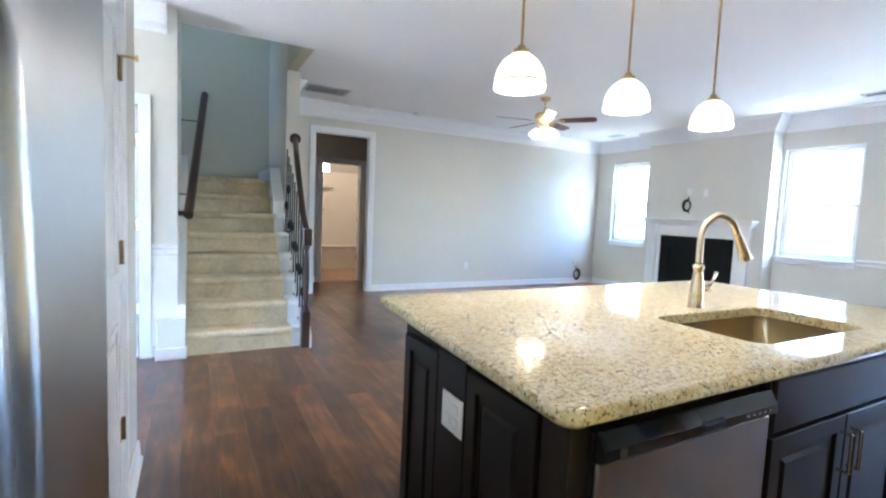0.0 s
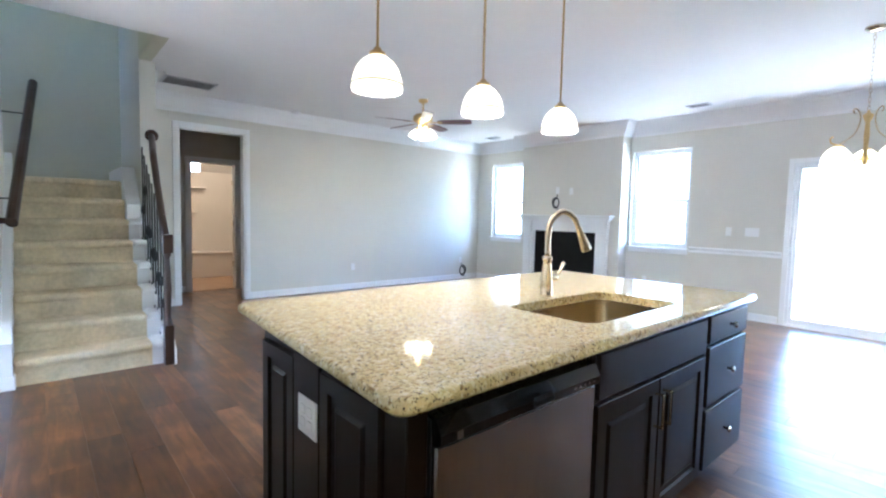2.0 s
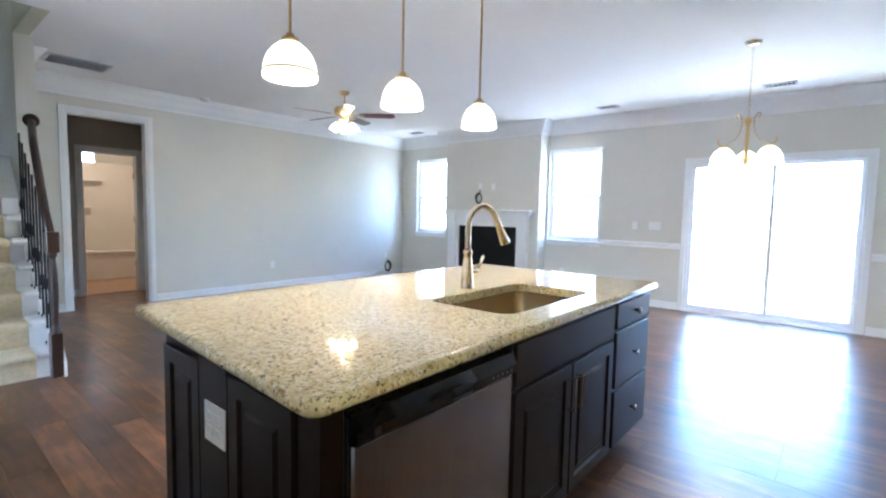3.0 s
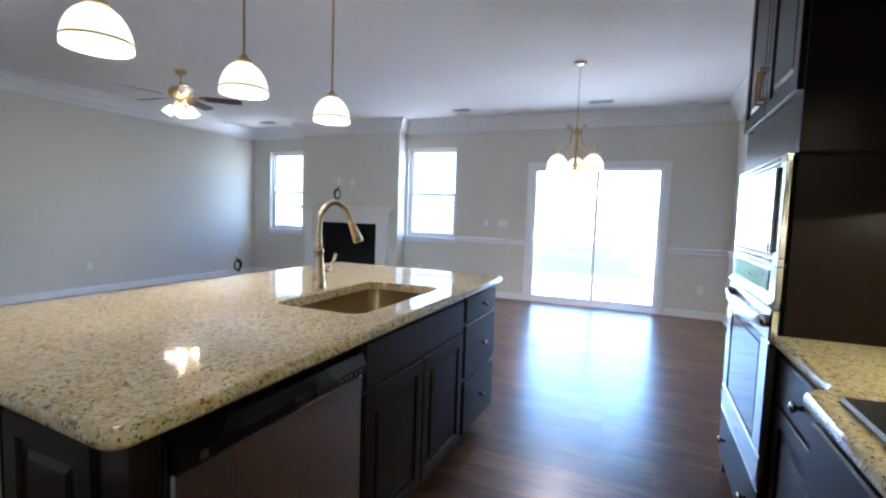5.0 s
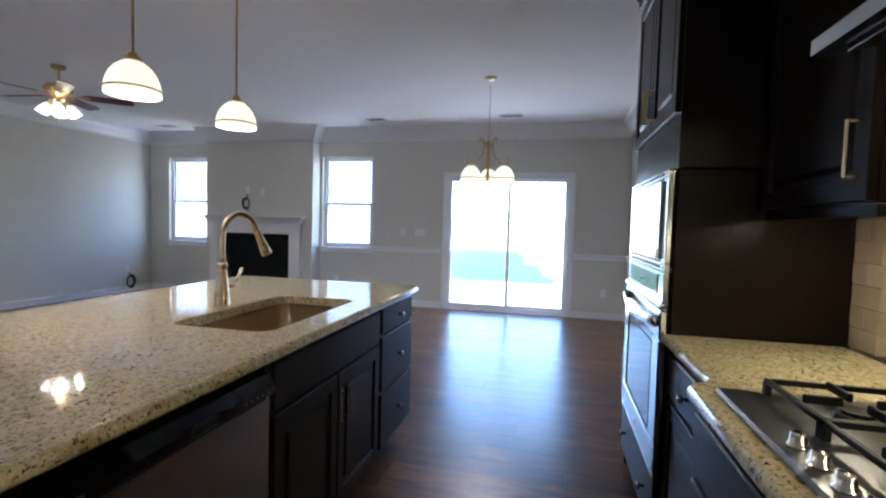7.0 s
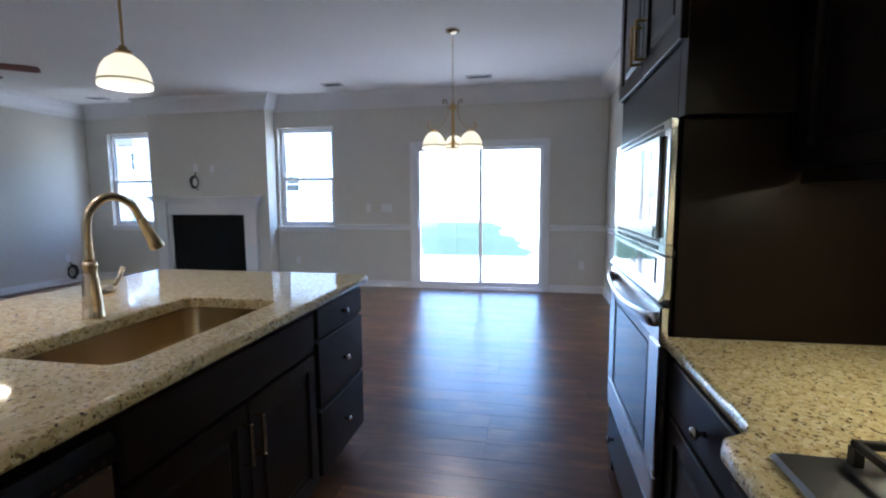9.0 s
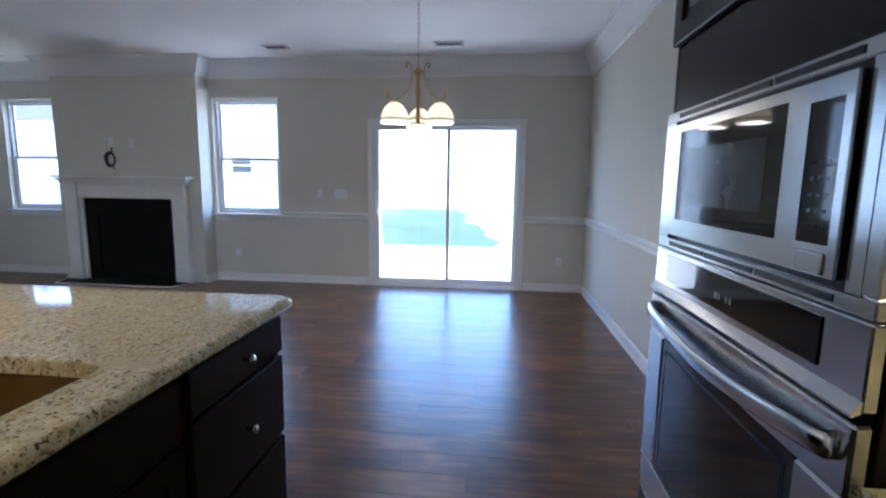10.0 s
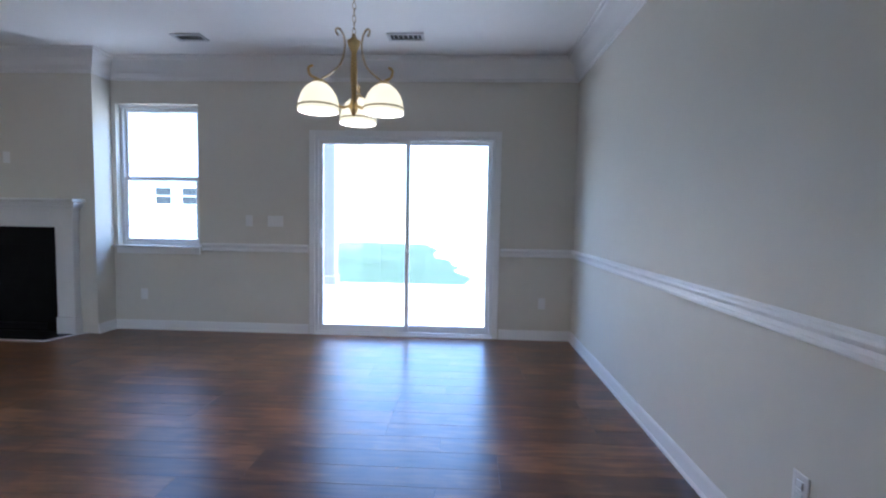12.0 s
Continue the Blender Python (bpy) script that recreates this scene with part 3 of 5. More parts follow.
# landing to the side, behind the left wall
part("landing", boxes((-0.6, ST_L, 6.0, NORTH, 1.3, 1.6)), CARPET, stairs)
skp = [(4.35, 0), (4.35, 0.34), (4.44, 0.42), (ST_Y + RUN * 7 + 0.1, 0.36 + RISE * 7.3), (ST_Y + RUN * 7 + 0.1, 0)]
part("skirt_board", prism(skp, "x", 1.371, ST_L), TRIM, stairs, "white painted skirt board")
part("outer_stringer", prism([(ST_Y - 0.03, 0), (ST_Y - 0.03, 0.14), (WALL_END, 0.14 + (WALL_END - ST_Y) * RISE / RUN), (WALL_END, 0)], "x", 2.39, 2.43), TRIM, stairs, "white painted outer stringer")
part("outer_skirt", prism([(4.31, 0), (4.31, 0.12), (WALL_END, 0.12 + (WALL_END - 4.31) * 0.86), (WALL_END, 0)], "x", 2.43, 2.455), TRIM, stairs, "white painted stair apron")
part("upper_skirt", prism([(WALL_END, 1.0), (WALL_END, 1.35), (6.0, 1.75), (NORTH, 1.75), (NORTH, 1.55)], "x", ST_R, 2.41), TRIM, stairs, "white painted skirt board")
tagged(part("stair_plinth", boxes((1.225, 1.43, 4.345, 4.45, 0, 0.34), (1.215, 1.44, 4.335, 4.45, 0, 0.1), bev=0.004), TRIM), "white painted plinth at the foot of the stairs", "plinth", kind="structure")

# balustrade: newel, sloping rail with rosette, iron balusters
bal = thing("stair_railing", "dark walnut railing with a square newel and black iron balusters", "railing")
nx, ny = 2.40, 4.345
nb = bmesh.new()
box(nb, nx - 0.037, nx + 0.037, ny - 0.037, ny + 0.037, 0.004, 0.34, 0.004)
lathe([(0.036, 0.34), (0.028, 0.37), (0.02, 0.4), (0.024, 0.5), (0.03, 0.65), (0.026, 0.8), (0.018, 0.9), (0.03, 0.925), (0.03, 0.94), (0.036, 0.945)], 16, pose(nx, ny, 0), nb)
box(nb, nx - 0.04, nx + 0.04, ny - 0.04, ny + 0.04, 0.945, 1.1, 0.006)
part("newel", nb, RAILWOOD, bal)
rail_end = (2.52, WALL_END - 0.01, 2.06)
part("handrail", tube([(nx, ny, 1.03), (nx + 0.012, ny + 0.25, 1.24), (2.46, 5.2, 1.80), rail_end], 0.03, 12), RAILWOOD, bal, smooth=True)
part("rosette", lathe([(0, 0), (0.062, 0), (0.062, 0.012), (0.05, 0.02), (0, 0.022)], 20, pose(2.52, WALL_END - 0.001, 2.07, 90)), RAILWOOD, bal)
for i in range(9):
    y = 4.49 + 0.118 * i
    zt = 1.05 + (y - ny) * 0.8
    zb = RISE * (int((y - ST_Y + 0.02) / RUN) + 1)
    bb = tube([(2.398, y, zb + 0.003), (2.40, y, zt)], 0.008, 8)
    lathe([(0.016, 0), (0.016, 0.02), (0.008, 0.03)], 8, pose(2.398, y, zb + 0.003), bb)
    zk = zb + 0.3 + 0.18 * (i % 2)
    lathe([(0.008, -0.05), (0.02, -0.015), (0.02, 0.015), (0.008, 0.05)], 8, pose(2.399, y, zk), bb)
    part("baluster", bb, IRON, bal, "black iron baluster")

wr = thing("wall_handrail", "dark walnut handrail on iron brackets beside the stairs", "handrail")
p0, p1 = Vector((1.45, 4.50, 1.185)), Vector((1.60, 6.2, 2.53))
d = (p1 - p0).normalized()
hb = tube([p0, p1], 0.044, 12, flat=0.85)
part("rail", hb, RAILWOOD, wr)
for p, s in ((p0, 0.02),):
    part("rail_return", boxes((1.372, p.x + 0.03, p.y + s - 0.02, p.y + s + 0.02, p.z + s * 0.7 - 0.022, p.z + s * 0.7 + 0.022), bev=0.006), RAILWOOD, wr)
for k in (0.2, 0.8):
    p = p0.lerp(p1, k)
    part("bracket", tube([(1.372, p.y, p.z - 0.09), (p.x - 0.03, p.y, p.z - 0.09), (p.x, p.y, p.z - 0.03)], 0.006, 8), IRON, wr)


# ---------------------------------------------------------------- cabinetry helpers
def shaker(bm, axis, base, sign, u0, u1, z0, z1, t=0.02, rim=0.055):
    """A recessed-panel door or drawer face, one closed skin, on the plane at base, facing sign."""
    prof = [(0, 0), (0, t - 0.003), (0.003, t), (rim, t), (rim + 0.006, t - 0.011), (rim + 0.026, t - 0.011), (rim + 0.04, t - 0.004)]
    if min(u1 - u0, z1 - z0) < 2 * rim + 0.1:
        prof = prof[:5]
    rings = []
    for inset, dep in prof:
        w = base + sign * dep
        ring = []
        for u, z in ((u0 + inset, z0 + inset), (u1 - inset, z0 + inset), (u1 - inset, z1 - inset), (u0 + inset, z1 - inset)):
            ring.append(bm.verts.new((u, w, z) if axis == "y" else (w, u, z)))
        rings.append(ring)
    for a, b in zip(rings, rings[1:]):
        for i in range(4):
            j = (i + 1) % 4
            bm.faces.new((a[i], a[j], b[j], b[i]))
    bm.faces.new(rings[0])
    bm.faces.new(rings[-1])
    bmesh.ops.recalc_face_normals(bm, faces=bm.faces[:])
    return bm


def slab(bm, axis, base, sign, u0, u1, z0, z1, t=0.02):
    lo, hi = sorted((base, base + sign * t))
    if axis == "y":
        box(bm, u0, u1, lo, hi, z0, z1, 0.005)
    else:
        box(bm, lo, hi, u0, u1, z0, z1, 0.005)
    return bm


def bar_pull(x, y, z, length, sign, upright=True):
    """A square-cornered bar pull standing off a face that looks along y by sign."""
    o = 0.032 * sign
    h = length / 2
    if upright:
        pts = [(x, y, z - h), (x, y + o, z - h), (x, y + o, z + h), (x, y, z + h)]
    else:
        pts = [(x - h, y, z), (x - h, y + o, z), (x + h, y + o, z), (x + h, y, z)]
    bm = bmesh.new()
    for a, b in zip(pts, pts[1:]):
        tube([a, b], 0.0055, 8, bm)
    for p in pts[1:3]:
        lathe([(0, -0.0062), (0.0062, -0.002), (0.0062, 0.002), (0, 0.0062)], 8, Matrix.Translation(p), bm)
    return bm


def knob(x, y, z, sign):
    return lathe([(0, 0), (0.008, 0), (0.006, 0.012), (0.009, 0.018), (0.0155, 0.022), (0.0165, 0.028), (0.012, 0.033), (0, 0.035)], 14, pose(x, y, z, -90 * sign))


# ---------------------------------------------------------------- island
IX0, IX1, IY0, IY1, CT = 2.11, 4.50, 0.645, 1.925, 0.926
FY, BY, WX, EX = 0.72, 1.58, 2.18, 4.455
SX0, SX1, SY0, SY1 = 3.08, 3.82, 0.805, 1.215


def rounded(x0, x1, y0, y1, r, n=6):
    out = []
    for cx, cy, a0 in ((x1 - r, y1 - r, 0), (x0 + r, y1 - r, 90), (x0 + r, y0 + r, 180), (x1 - r, y0 + r, 270)):
        for k in range(n + 1):
            a = radians(a0 + 90 * k / n)
            out.append((cx + r * math.cos(a), cy + r * math.sin(a)))
    return out


def stone_top(outer, inner=None, z0=CT - 0.04, z1=CT, ease=0.017):
    """A stone slab with a rounded edge along its outline, and a cut-out."""
    bm = bmesh.new()
    n = len(outer)
    cx = sum(p[0] for p in outer) / n
    cy = sum(p[1] for p in outer) / n

    def ring(poly, off, z):
        vs = []
        m = len(poly)
        for i, (x, y) in enumerate(poly):
            ax, ay = poly[i - 1]
            bx, by = poly[(i + 1) % m]
            tx, ty = bx - ax, by - ay
            L = math.hypot(tx, ty) or 1
            vs.append(bm.verts.new((x - off * ty / L, y + off * tx / L, z)))
        return vs

    prof = [(0.0, z0), (0, z1 - ease)] + [(ease * (1 - math.cos(a)), z1 - ease + ease * math.sin(a)) for a in (0.4, 0.8, 1.2, math.pi / 2)]
    prof = [(ease * 0.7, z0), (0.0, z0 + ease * 0.7)] + prof[1:]
    rings = [ring(outer, o, z) for o, z in prof]
    for a, b in zip(rings, rings[1:]):
        for i in range(n):
            j = (i + 1) % n
            f = bm.faces.new((a[i], a[j], b[j], b[i]))
            f.smooth = True
    if inner:
        k = len(inner)
        prof2 = [(0.0, z0), (0, z1 - 0.006), (-0.003, z1 - 0.001), (-0.006, z1)]
        r2 = [ring(inner, o, z) for o, z in prof2]
        for a, b in zip(r2, r2[1:]):
            for i in range(k):
                j = (i + 1) % k
                bm.faces.new((a[j], a[i], b[i], b[j]))
        for t, hole in ((rings[-1], r2[-1]), (rings[0], r2[0])):
            ed = []
            for loop in (t, hole):
                for i in range(len(loop)):
                    e = bm.edges.get((loop[i], loop[(i + 1) % len(loop)]))
                    ed.append(e)
            bmesh.ops.triangle_fill(bm, edges=ed, use_beauty=True)
    else:
        bm.faces.new(rings[-1])
        bm.faces.new(rings[0][::-1])
    bmesh.ops.recalc_face_normals(bm, faces=bm.faces[:])
    return bm


# the slab narrows a little towards its far end on the stair side
slab_outline = [(x + 0.085 * (IX1 - x) / (IX1 - IX0) * (y - IY0) / (IY1 - IY0), y + 0.02 * (x - IX0) / (IX1 - IX0)) for x, y in rounded(IX0, IX1, IY0, IY1, 0.055)]
top = part("island_countertop", stone_top(slab_outline, rounded(SX0, SX1, SY0, SY1, 0.06)), GRANITE)
tagged(top, "speckled cream granite island countertop with a sink cutout", "countertop")

# end panel with two recessed panels and an outlet
endp = thing("island_end_panel", "espresso stained end panel of the kitchen island", "cabinet panel")
part("body", boxes((WX + 0.02, 2.255, FY + 0.0905, BY, 0.0, 0.885)), CABINET, endp)
for a, b in ((1.305, BY - 0.01), (FY + 0.095, 1.125)):
    part("recessed_panel", shaker(bmesh.new(), "x", WX + 0.02, -1, a, b, 0.02, 0.85, 0.02, 0.05), CABINET, endp)
part("stile", boxes((WX, WX + 0.0195, 1.128, 1.302, 0.02, 0.87), bev=0.002), CABINET, endp)
part("corner_post", boxes((WX + 0.012, 2.255, FY, FY + 0.09, 0.0, 0.885), bev=0.003), CABINET, endp)
part("back_panel", boxes((WX + 0.02, EX, BY + 0.001, BY + 0.02, 0.0, 0.885)), CABINET, endp)


def plate(name, m, label, wide=1, kind="outlet", w=0.072, h=0.115):
    """A white wall plate in its own plane (faces local -y), with sockets or rockers."""
    o = thing(name, label, kind)
    W = w + 0.046 * (wide - 1)
    part("cover_plate", boxes((-W / 2, W / 2, -0.006, 0, -h / 2, h / 2), bev=0.002), PLATE, o)
    for i in range(wide):
        cx = (i - (wide - 1) / 2) * 0.046
        if kind == "outlet":
            for z in (-0.02, 0.02):
                part("socket", boxes((cx - 0.016, cx + 0.016, -0.009, -0.0062, z - 0.014, z + 0.014), bev=0.003), PLATE, o)
        else:
            part("rocker", boxes((cx - 0.016, cx + 0.016, -0.010, -0.0062, -0.033, 0.033), bev=0.003), PLATE, o)
    o.matrix_basis = m
    return o


plate("island_outlet", pose(WX - 0.001, 1.192, 0.695, 0, 0, -90), "white outlet plate on the dark island panel", 2, w=0.075)

# dishwasher
dw = thing("dishwasher", "stainless steel dishwasher with a black control strip", "dishwasher")
DX0, DX1 = 2.265, 2.948
part("tub", boxes((DX0, DX1, FY + 0.03, 1.30, 0.09, 0.836)), BLACKPL, dw)
part("door", boxes((DX0, DX1, FY - 0.018, FY + 0.03, 0.11, 0.764), bev=0.006), STEEL_V, dw)
part("edge_gasket", boxes((DX0 - 0.008, DX0 - 0.001, FY - 0.004, FY + 0.03, 0.11, 0.83), bev=0.002), BLACKPL, dw)
cpan = part("control_panel", prism([(FY - 0.018, 0.768), (FY - 0.034, 0.775), (FY - 0.034, 0.80), (FY - 0.014, 0.836), (FY + 0.028, 0.838), (FY + 0.028, 0.768)], "x", DX0, DX1), BLACKGL, dw, "black glossy control strip")
for i in range(5):
    part("button", boxes((2.80 + 0.026 * i, 2.809 + 0.026 * i, FY - 0.036, FY - 0.03, 0.786, 0.792)), STEEL, cpan)
part("latch", boxes((2.60, 2.70, FY - 0.04, FY - 0.02, 0.776, 0.806), bev=0.008), BLACKPL, cpan)
part("badge", boxes((2.315, 2.335, FY - 0.036, FY - 0.032, 0.778, 0.798)), STEEL, cpan)
part("kick_plate", boxes((DX0, DX1, FY + 0.06, FY + 0.08, 0.0, 0.1)), BLACKPL, dw)


def base_cabinet(name, x0, x1, fy, by, sign, label, layout):
    """A base cabinet facing sign along y. layout: (kind, u0, u1, z0, z1, pull) rows."""
    c = thing(name, label, "cabinet")
    lo, hi = sorted((fy - sign * 0.002, by))
    if "sink" in name:
        part("body", boxes((x0, x1, lo, hi, 0.1, 0.64), (x0, x1, lo, lo + 0.02, 0.64, 0.885), (x0, x1, hi - 0.02, hi, 0.64, 0.885)), CABINET, c)
    else:
        part("body", boxes((x0, x1, lo, hi, 0.1, 0.885)), CABINET, c)
    lo, hi = sorted((fy - sign * 0.07, by))
    part("toe_kick", boxes((x0 + 0.002, x1 - 0.002, lo, hi, 0.0, 0.0995)), CABINET, c)
    for kind, u0, u1, z0, z1, pull in layout:
        bm = bmesh.new()
        if kind == "slab":
            slab(bm, "y", fy, sign, u0, u1, z0, z1)
        else:
            shaker(bm, "y", fy, sign, u0, u1, z0, z1)
        d = part("door" if z1 - z0 > 0.4 else "drawer_front", bm, CABINET, c)
        f = fy + sign * 0.02
        if pull == "knob":
            part("knob", knob((u0 + u1) / 2, f, (z0 + z1) / 2, sign), KNOBMET, d, "satin nickel knob", True)
        elif pull == "left":
            part("handle", bar_pull(u0 + 0.03, f, z1 - 0.12, 0.13, sign), NICKEL, d, "satin nickel bar handle")
        elif pull == "right":
            part("handle", bar_pull(u1 - 0.03, f, z1 - 0.12, 0.13, sign), NICKEL, d, "satin nickel bar handle")
        elif pull == "bar":
            part("handle", bar_pull((u0 + u1) / 2, f, (z0 + z1) / 2, 0.1, sign, False), NICKEL, d, "satin nickel bar handle")
    return c


base_cabinet("sink_cabinet", 2.955, 3.905, FY, BY, -1, "espresso stained sink base cabinet with two doors", [
    ("slab", 2.967, 3.893, 0.70, 0.86, ""), ("shaker", 2.967, 3.421, 0.115, 0.685, "right"), ("shaker", 3.428, 3.893, 0.115, 0.685, "left")])
base_cabinet("drawer_cabinet", 3.907, EX, FY, BY, -1, "espresso stained drawer cabinet with round knobs", [
    ("slab", 3.93, 4.445, 0.735, 0.865, "knob"), ("slab", 3.93, 4.445, 0.43, 0.718, "knob"), ("slab", 3.93, 4.445, 0.12, 0.413, "knob")])

# sink basin: under-mounted, open at the top
sk = thing("sink", "stainless steel undermount sink with a single bowl", "sink")
bm = bmesh.new()
levels = [(0.0, CT - 0.041, 0.06), (0.0, 0.86, 0.06), (0.012, 0.75, 0.065), (0.02, 0.70, 0.075), (0.045, 0.675, 0.09), (0.11, 0.668, 0.06)]
rings = []
for off, z, r in levels:
    rings.append([bm.verts.new((x, y, z)) for x, y in rounded(SX0 - 0.004 + off, SX1 + 0.004 - off, SY0 - 0.004 + off, SY1 + 0.004 - off, r)])
for a, b in zip(rings, rings[1:]):
    for i in range(len(a)):
        j = (i + 1) % len(a)
        f = bm.faces.new((a[i], b[i], b[j], a[j]))
        f.smooth = True
bm.faces.new(rings[-1])
bmesh.ops.recalc_face_normals(bm, faces=bm.faces[:])
bowl = part("bowl", bm, SINKST, sk)
part("drain", lathe([(0, 0.669), (0.03, 0.669), (0.045, 0.672), (0.045, 0.668), (0, 0.668)], 20, pose(3.45, 1.02, 0.001)), NICKEL, sk, "round drain", True)

# faucet
fx, fyy = 3.46, 1.288
fa = thing("faucet", "satin nickel pull-down kitchen faucet with a gooseneck spout", "faucet")
part("base", lathe([(0, 0), (0.034, 0), (0.034, 0.006), (0.03, 0.012), (0.031, 0.05), (0.027, 0.10), (0.021, 0.15), (0.019, 0.17), (0.024, 0.175), (0.024, 0.188), (0.018, 0.195), (0, 0.195)], 24, pose(fx, fyy, CT)), NICKEL, fa, smooth=True)
UX, UY = 0.92, -0.39
neck = curve_points([(fx + UX * u, fyy + UY * u, CT + w) for u, w in ((0, 0.19), (0, 0.31), (0.022, 0.375), (0.078, 0.412), (0.14, 0.385), (0.17, 0.33))], 6)
part("spout", tube(neck, 0.0145, 14), NICKEL, fa, smooth=True)
q = (neck[-1] - neck[-2]).normalized()
hd = lathe([(0, -0.005), (0.0155, -0.005), (0.0165, 0.0), (0.0175, 0.03), (0.024, 0.09), (0.027, 0.115), (0.024, 0.12), (0, 0.12)], 18)
moved(hd, Matrix.Translation(neck[-1]) @ q.to_track_quat("Z", "Y").to_matrix().to_4x4())
part("spray_head", hd, NICKEL, fa, smooth=True)
lv = lathe([(0, 0), (0.019, 0), (0.021, 0.012), (0.019, 0.05), (0.012, 0.058), (0, 0.058)], 14, pose(fx + 0.02, fyy, CT + 0.085, 0, 90, -8))
tube([(fx + 0.075, fyy - 0.004, CT + 0.09), (fx + 0.105, fyy - 0.006, CT + 0.122), (fx + 0.125, fyy - 0.006, CT + 0.158)], [0.008, 0.007, 0.009], 10, lv)
part("lever", lv, NICKEL, fa, smooth=True)


# ---------------------------------------------------------------- pendants
def bell(r, h, seg=28, t=0.004):
    """Profile of an opal bell shade, open below; z from 0 at its rim."""
    outp = [(r * 1.0, 0.0), (r * 1.0, h * 0.10), (r * 0.985, h * 0.22), (r * 0.93, h * 0.42), (r * 0.82, h * 0.62), (r * 0.64, h * 0.8), (r * 0.42, h * 0.93), (r * 0.25, h)]
    inn = [(a - t, z) for a, z in outp[::-1]]
    return outp + inn + [outp[0]]


def pendant(x, y):
    p = thing("pendant_lamp", "lit opal glass bell pendant on a thin brass rod", "pendant lamp", "pendants over the island", (x, y, 0))
    zb, zt = 1.848, 2.0
    part("canopy", lathe([(0, TOP), (0.06, TOP), (0.06, TOP - 0.012), (0.02, TOP - 0.03), (0, TOP - 0.03)], 20), BRASS, p, smooth=True)
    part("rod", tube([(0, 0, TOP - 0.03), (0, 0, zt + 0.03)], 0.006, 8), BRASS, p)
    part("cap", lathe([(0, zt + 0.032), (0.016, zt + 0.032), (0.02, zt + 0.018), (0.036, zt + 0.012), (0.038, zt - 0.008), (0, zt - 0.01)], 20), BRASS, p, "polished brass cap", True)
    part("shade", lathe(bell(0.112, zt - zb), 32, pose(0, 0, zb)), SHADE, p, "glowing opal glass shade", True)
    part("shade_band", lathe([(0.1128, zb + 0.020), (0.1145, zb + 0.021), (0.1145, zb + 0.027), (0.1125, zb + 0.028)], 32), BAND, p)
    lamp = new("bulb", bpy.data.lights.new("bulb", "POINT"))
    lamp.data.energy, lamp.data.color, lamp.data.shadow_soft_size = 0.45, (1.0, 0.8, 0.65), 0.03
    lamp.parent = p
    lamp.location = (0, 0, zb + 0.045)
    return p


for px in (2.733, 3.396, 4.09):
    pendant(px, 1.698)

# ---------------------------------------------------------------- ceiling fan
fan = thing("ceiling_fan", "brass ceiling fan with cherry blades and four lit glass shades", "ceiling fan", at=(5.50, 4.87, 0.06))
part("canopy", lathe([(0, (TOP - 0.06)), (0.065, (TOP - 0.06)), (0.06, (TOP - 0.06) - 0.03), (0.02, (TOP - 0.06) - 0.05), (0, (TOP - 0.06) - 0.05)], 20), BRASS, fan, smooth=True)
part("downrod", tube([(0, 0, (TOP - 0.06) - 0.05), (0, 0, 2.57)], 0.011, 10), BRASS, fan)
part("motor", lathe([(0, 2.59), (0.05, 2.59), (0.11, 2.57), (0.13, 2.54), (0.13, 2.50), (0.11, 2.475), (0.06, 2.46), (0.06, 2.43), (0.05, 2.41), (0, 2.405)], 28), BRASS, fan, "polished brass motor housing", True)
for i in range(5):
    a = 22 + 72 * i
    bl = prism([(0.2, -0.045), (0.25, -0.06), (0.58, -0.068), (0.63, -0.06), (0.65, -0.035), (0.65, 0.035), (0.63, 0.06), (0.58, 0.068), (0.25, 0.06), (0.2, 0.045)], "z", -0.003, 0.003)
    moved(bl, pose(0, 0, 2.475, 0, 0, a) @ pose(0, 0, 0, -12, 0, 0))
    part("blade", bl, FANWOOD, fan, "cherry stained blade")
    ir = boxes((0.1, 0.24, -0.02, 0.02, -0.005, -0.001), (0.2, 0.26, -0.035, 0.035, -0.007, -0.0035), bev=0.001)
    moved(ir, pose(0, 0, 2.475, 0, 0, a) @ pose(0, 0, 0, -12, 0, 0))
    part("blade_iron", ir, BRASS, fan)
for i in range(4):
    a = 45 + 90 * i
    m = pose(0, 0, 2.40, 0, 0, a) @ pose(0.075, 0, 0, 0, -28, 0)
    part("light_arm", moved(tube([(0, 0, 0.02), (0.0, 0, -0.03)], 0.014, 10), m), BRASS, fan)
    sh = lathe([(0.028, 0), (0.04, -0.03), (0.052, -0.07), (0.06, -0.11), (0.056, -0.11), (0.048, -0.07), (0.036, -0.03), (0.024, 0)], 18)
    part("glass_shade", moved(sh, m @ pose(0, 0, -0.03)), FANSHADE, fan, "glowing frosted tulip shade", True)
    fl = new("bulb", bpy.data.lights.new("bulb", "POINT"))
    fl.data.energy, fl.data.color, fl.data.shadow_soft_size = 0.55, (1.0, 0.78, 0.5), 0.025
    fl.parent = fan
    fl.location = m @ Vector((0, 0, -0.115))
for dx, zc in ((-0.02, 2.1), (0.03, 2.18)):
    part("pull_chain", tube([(dx, 0, 2.405), (dx, 0, zc)], 0.0022, 6), BRASS, fan)
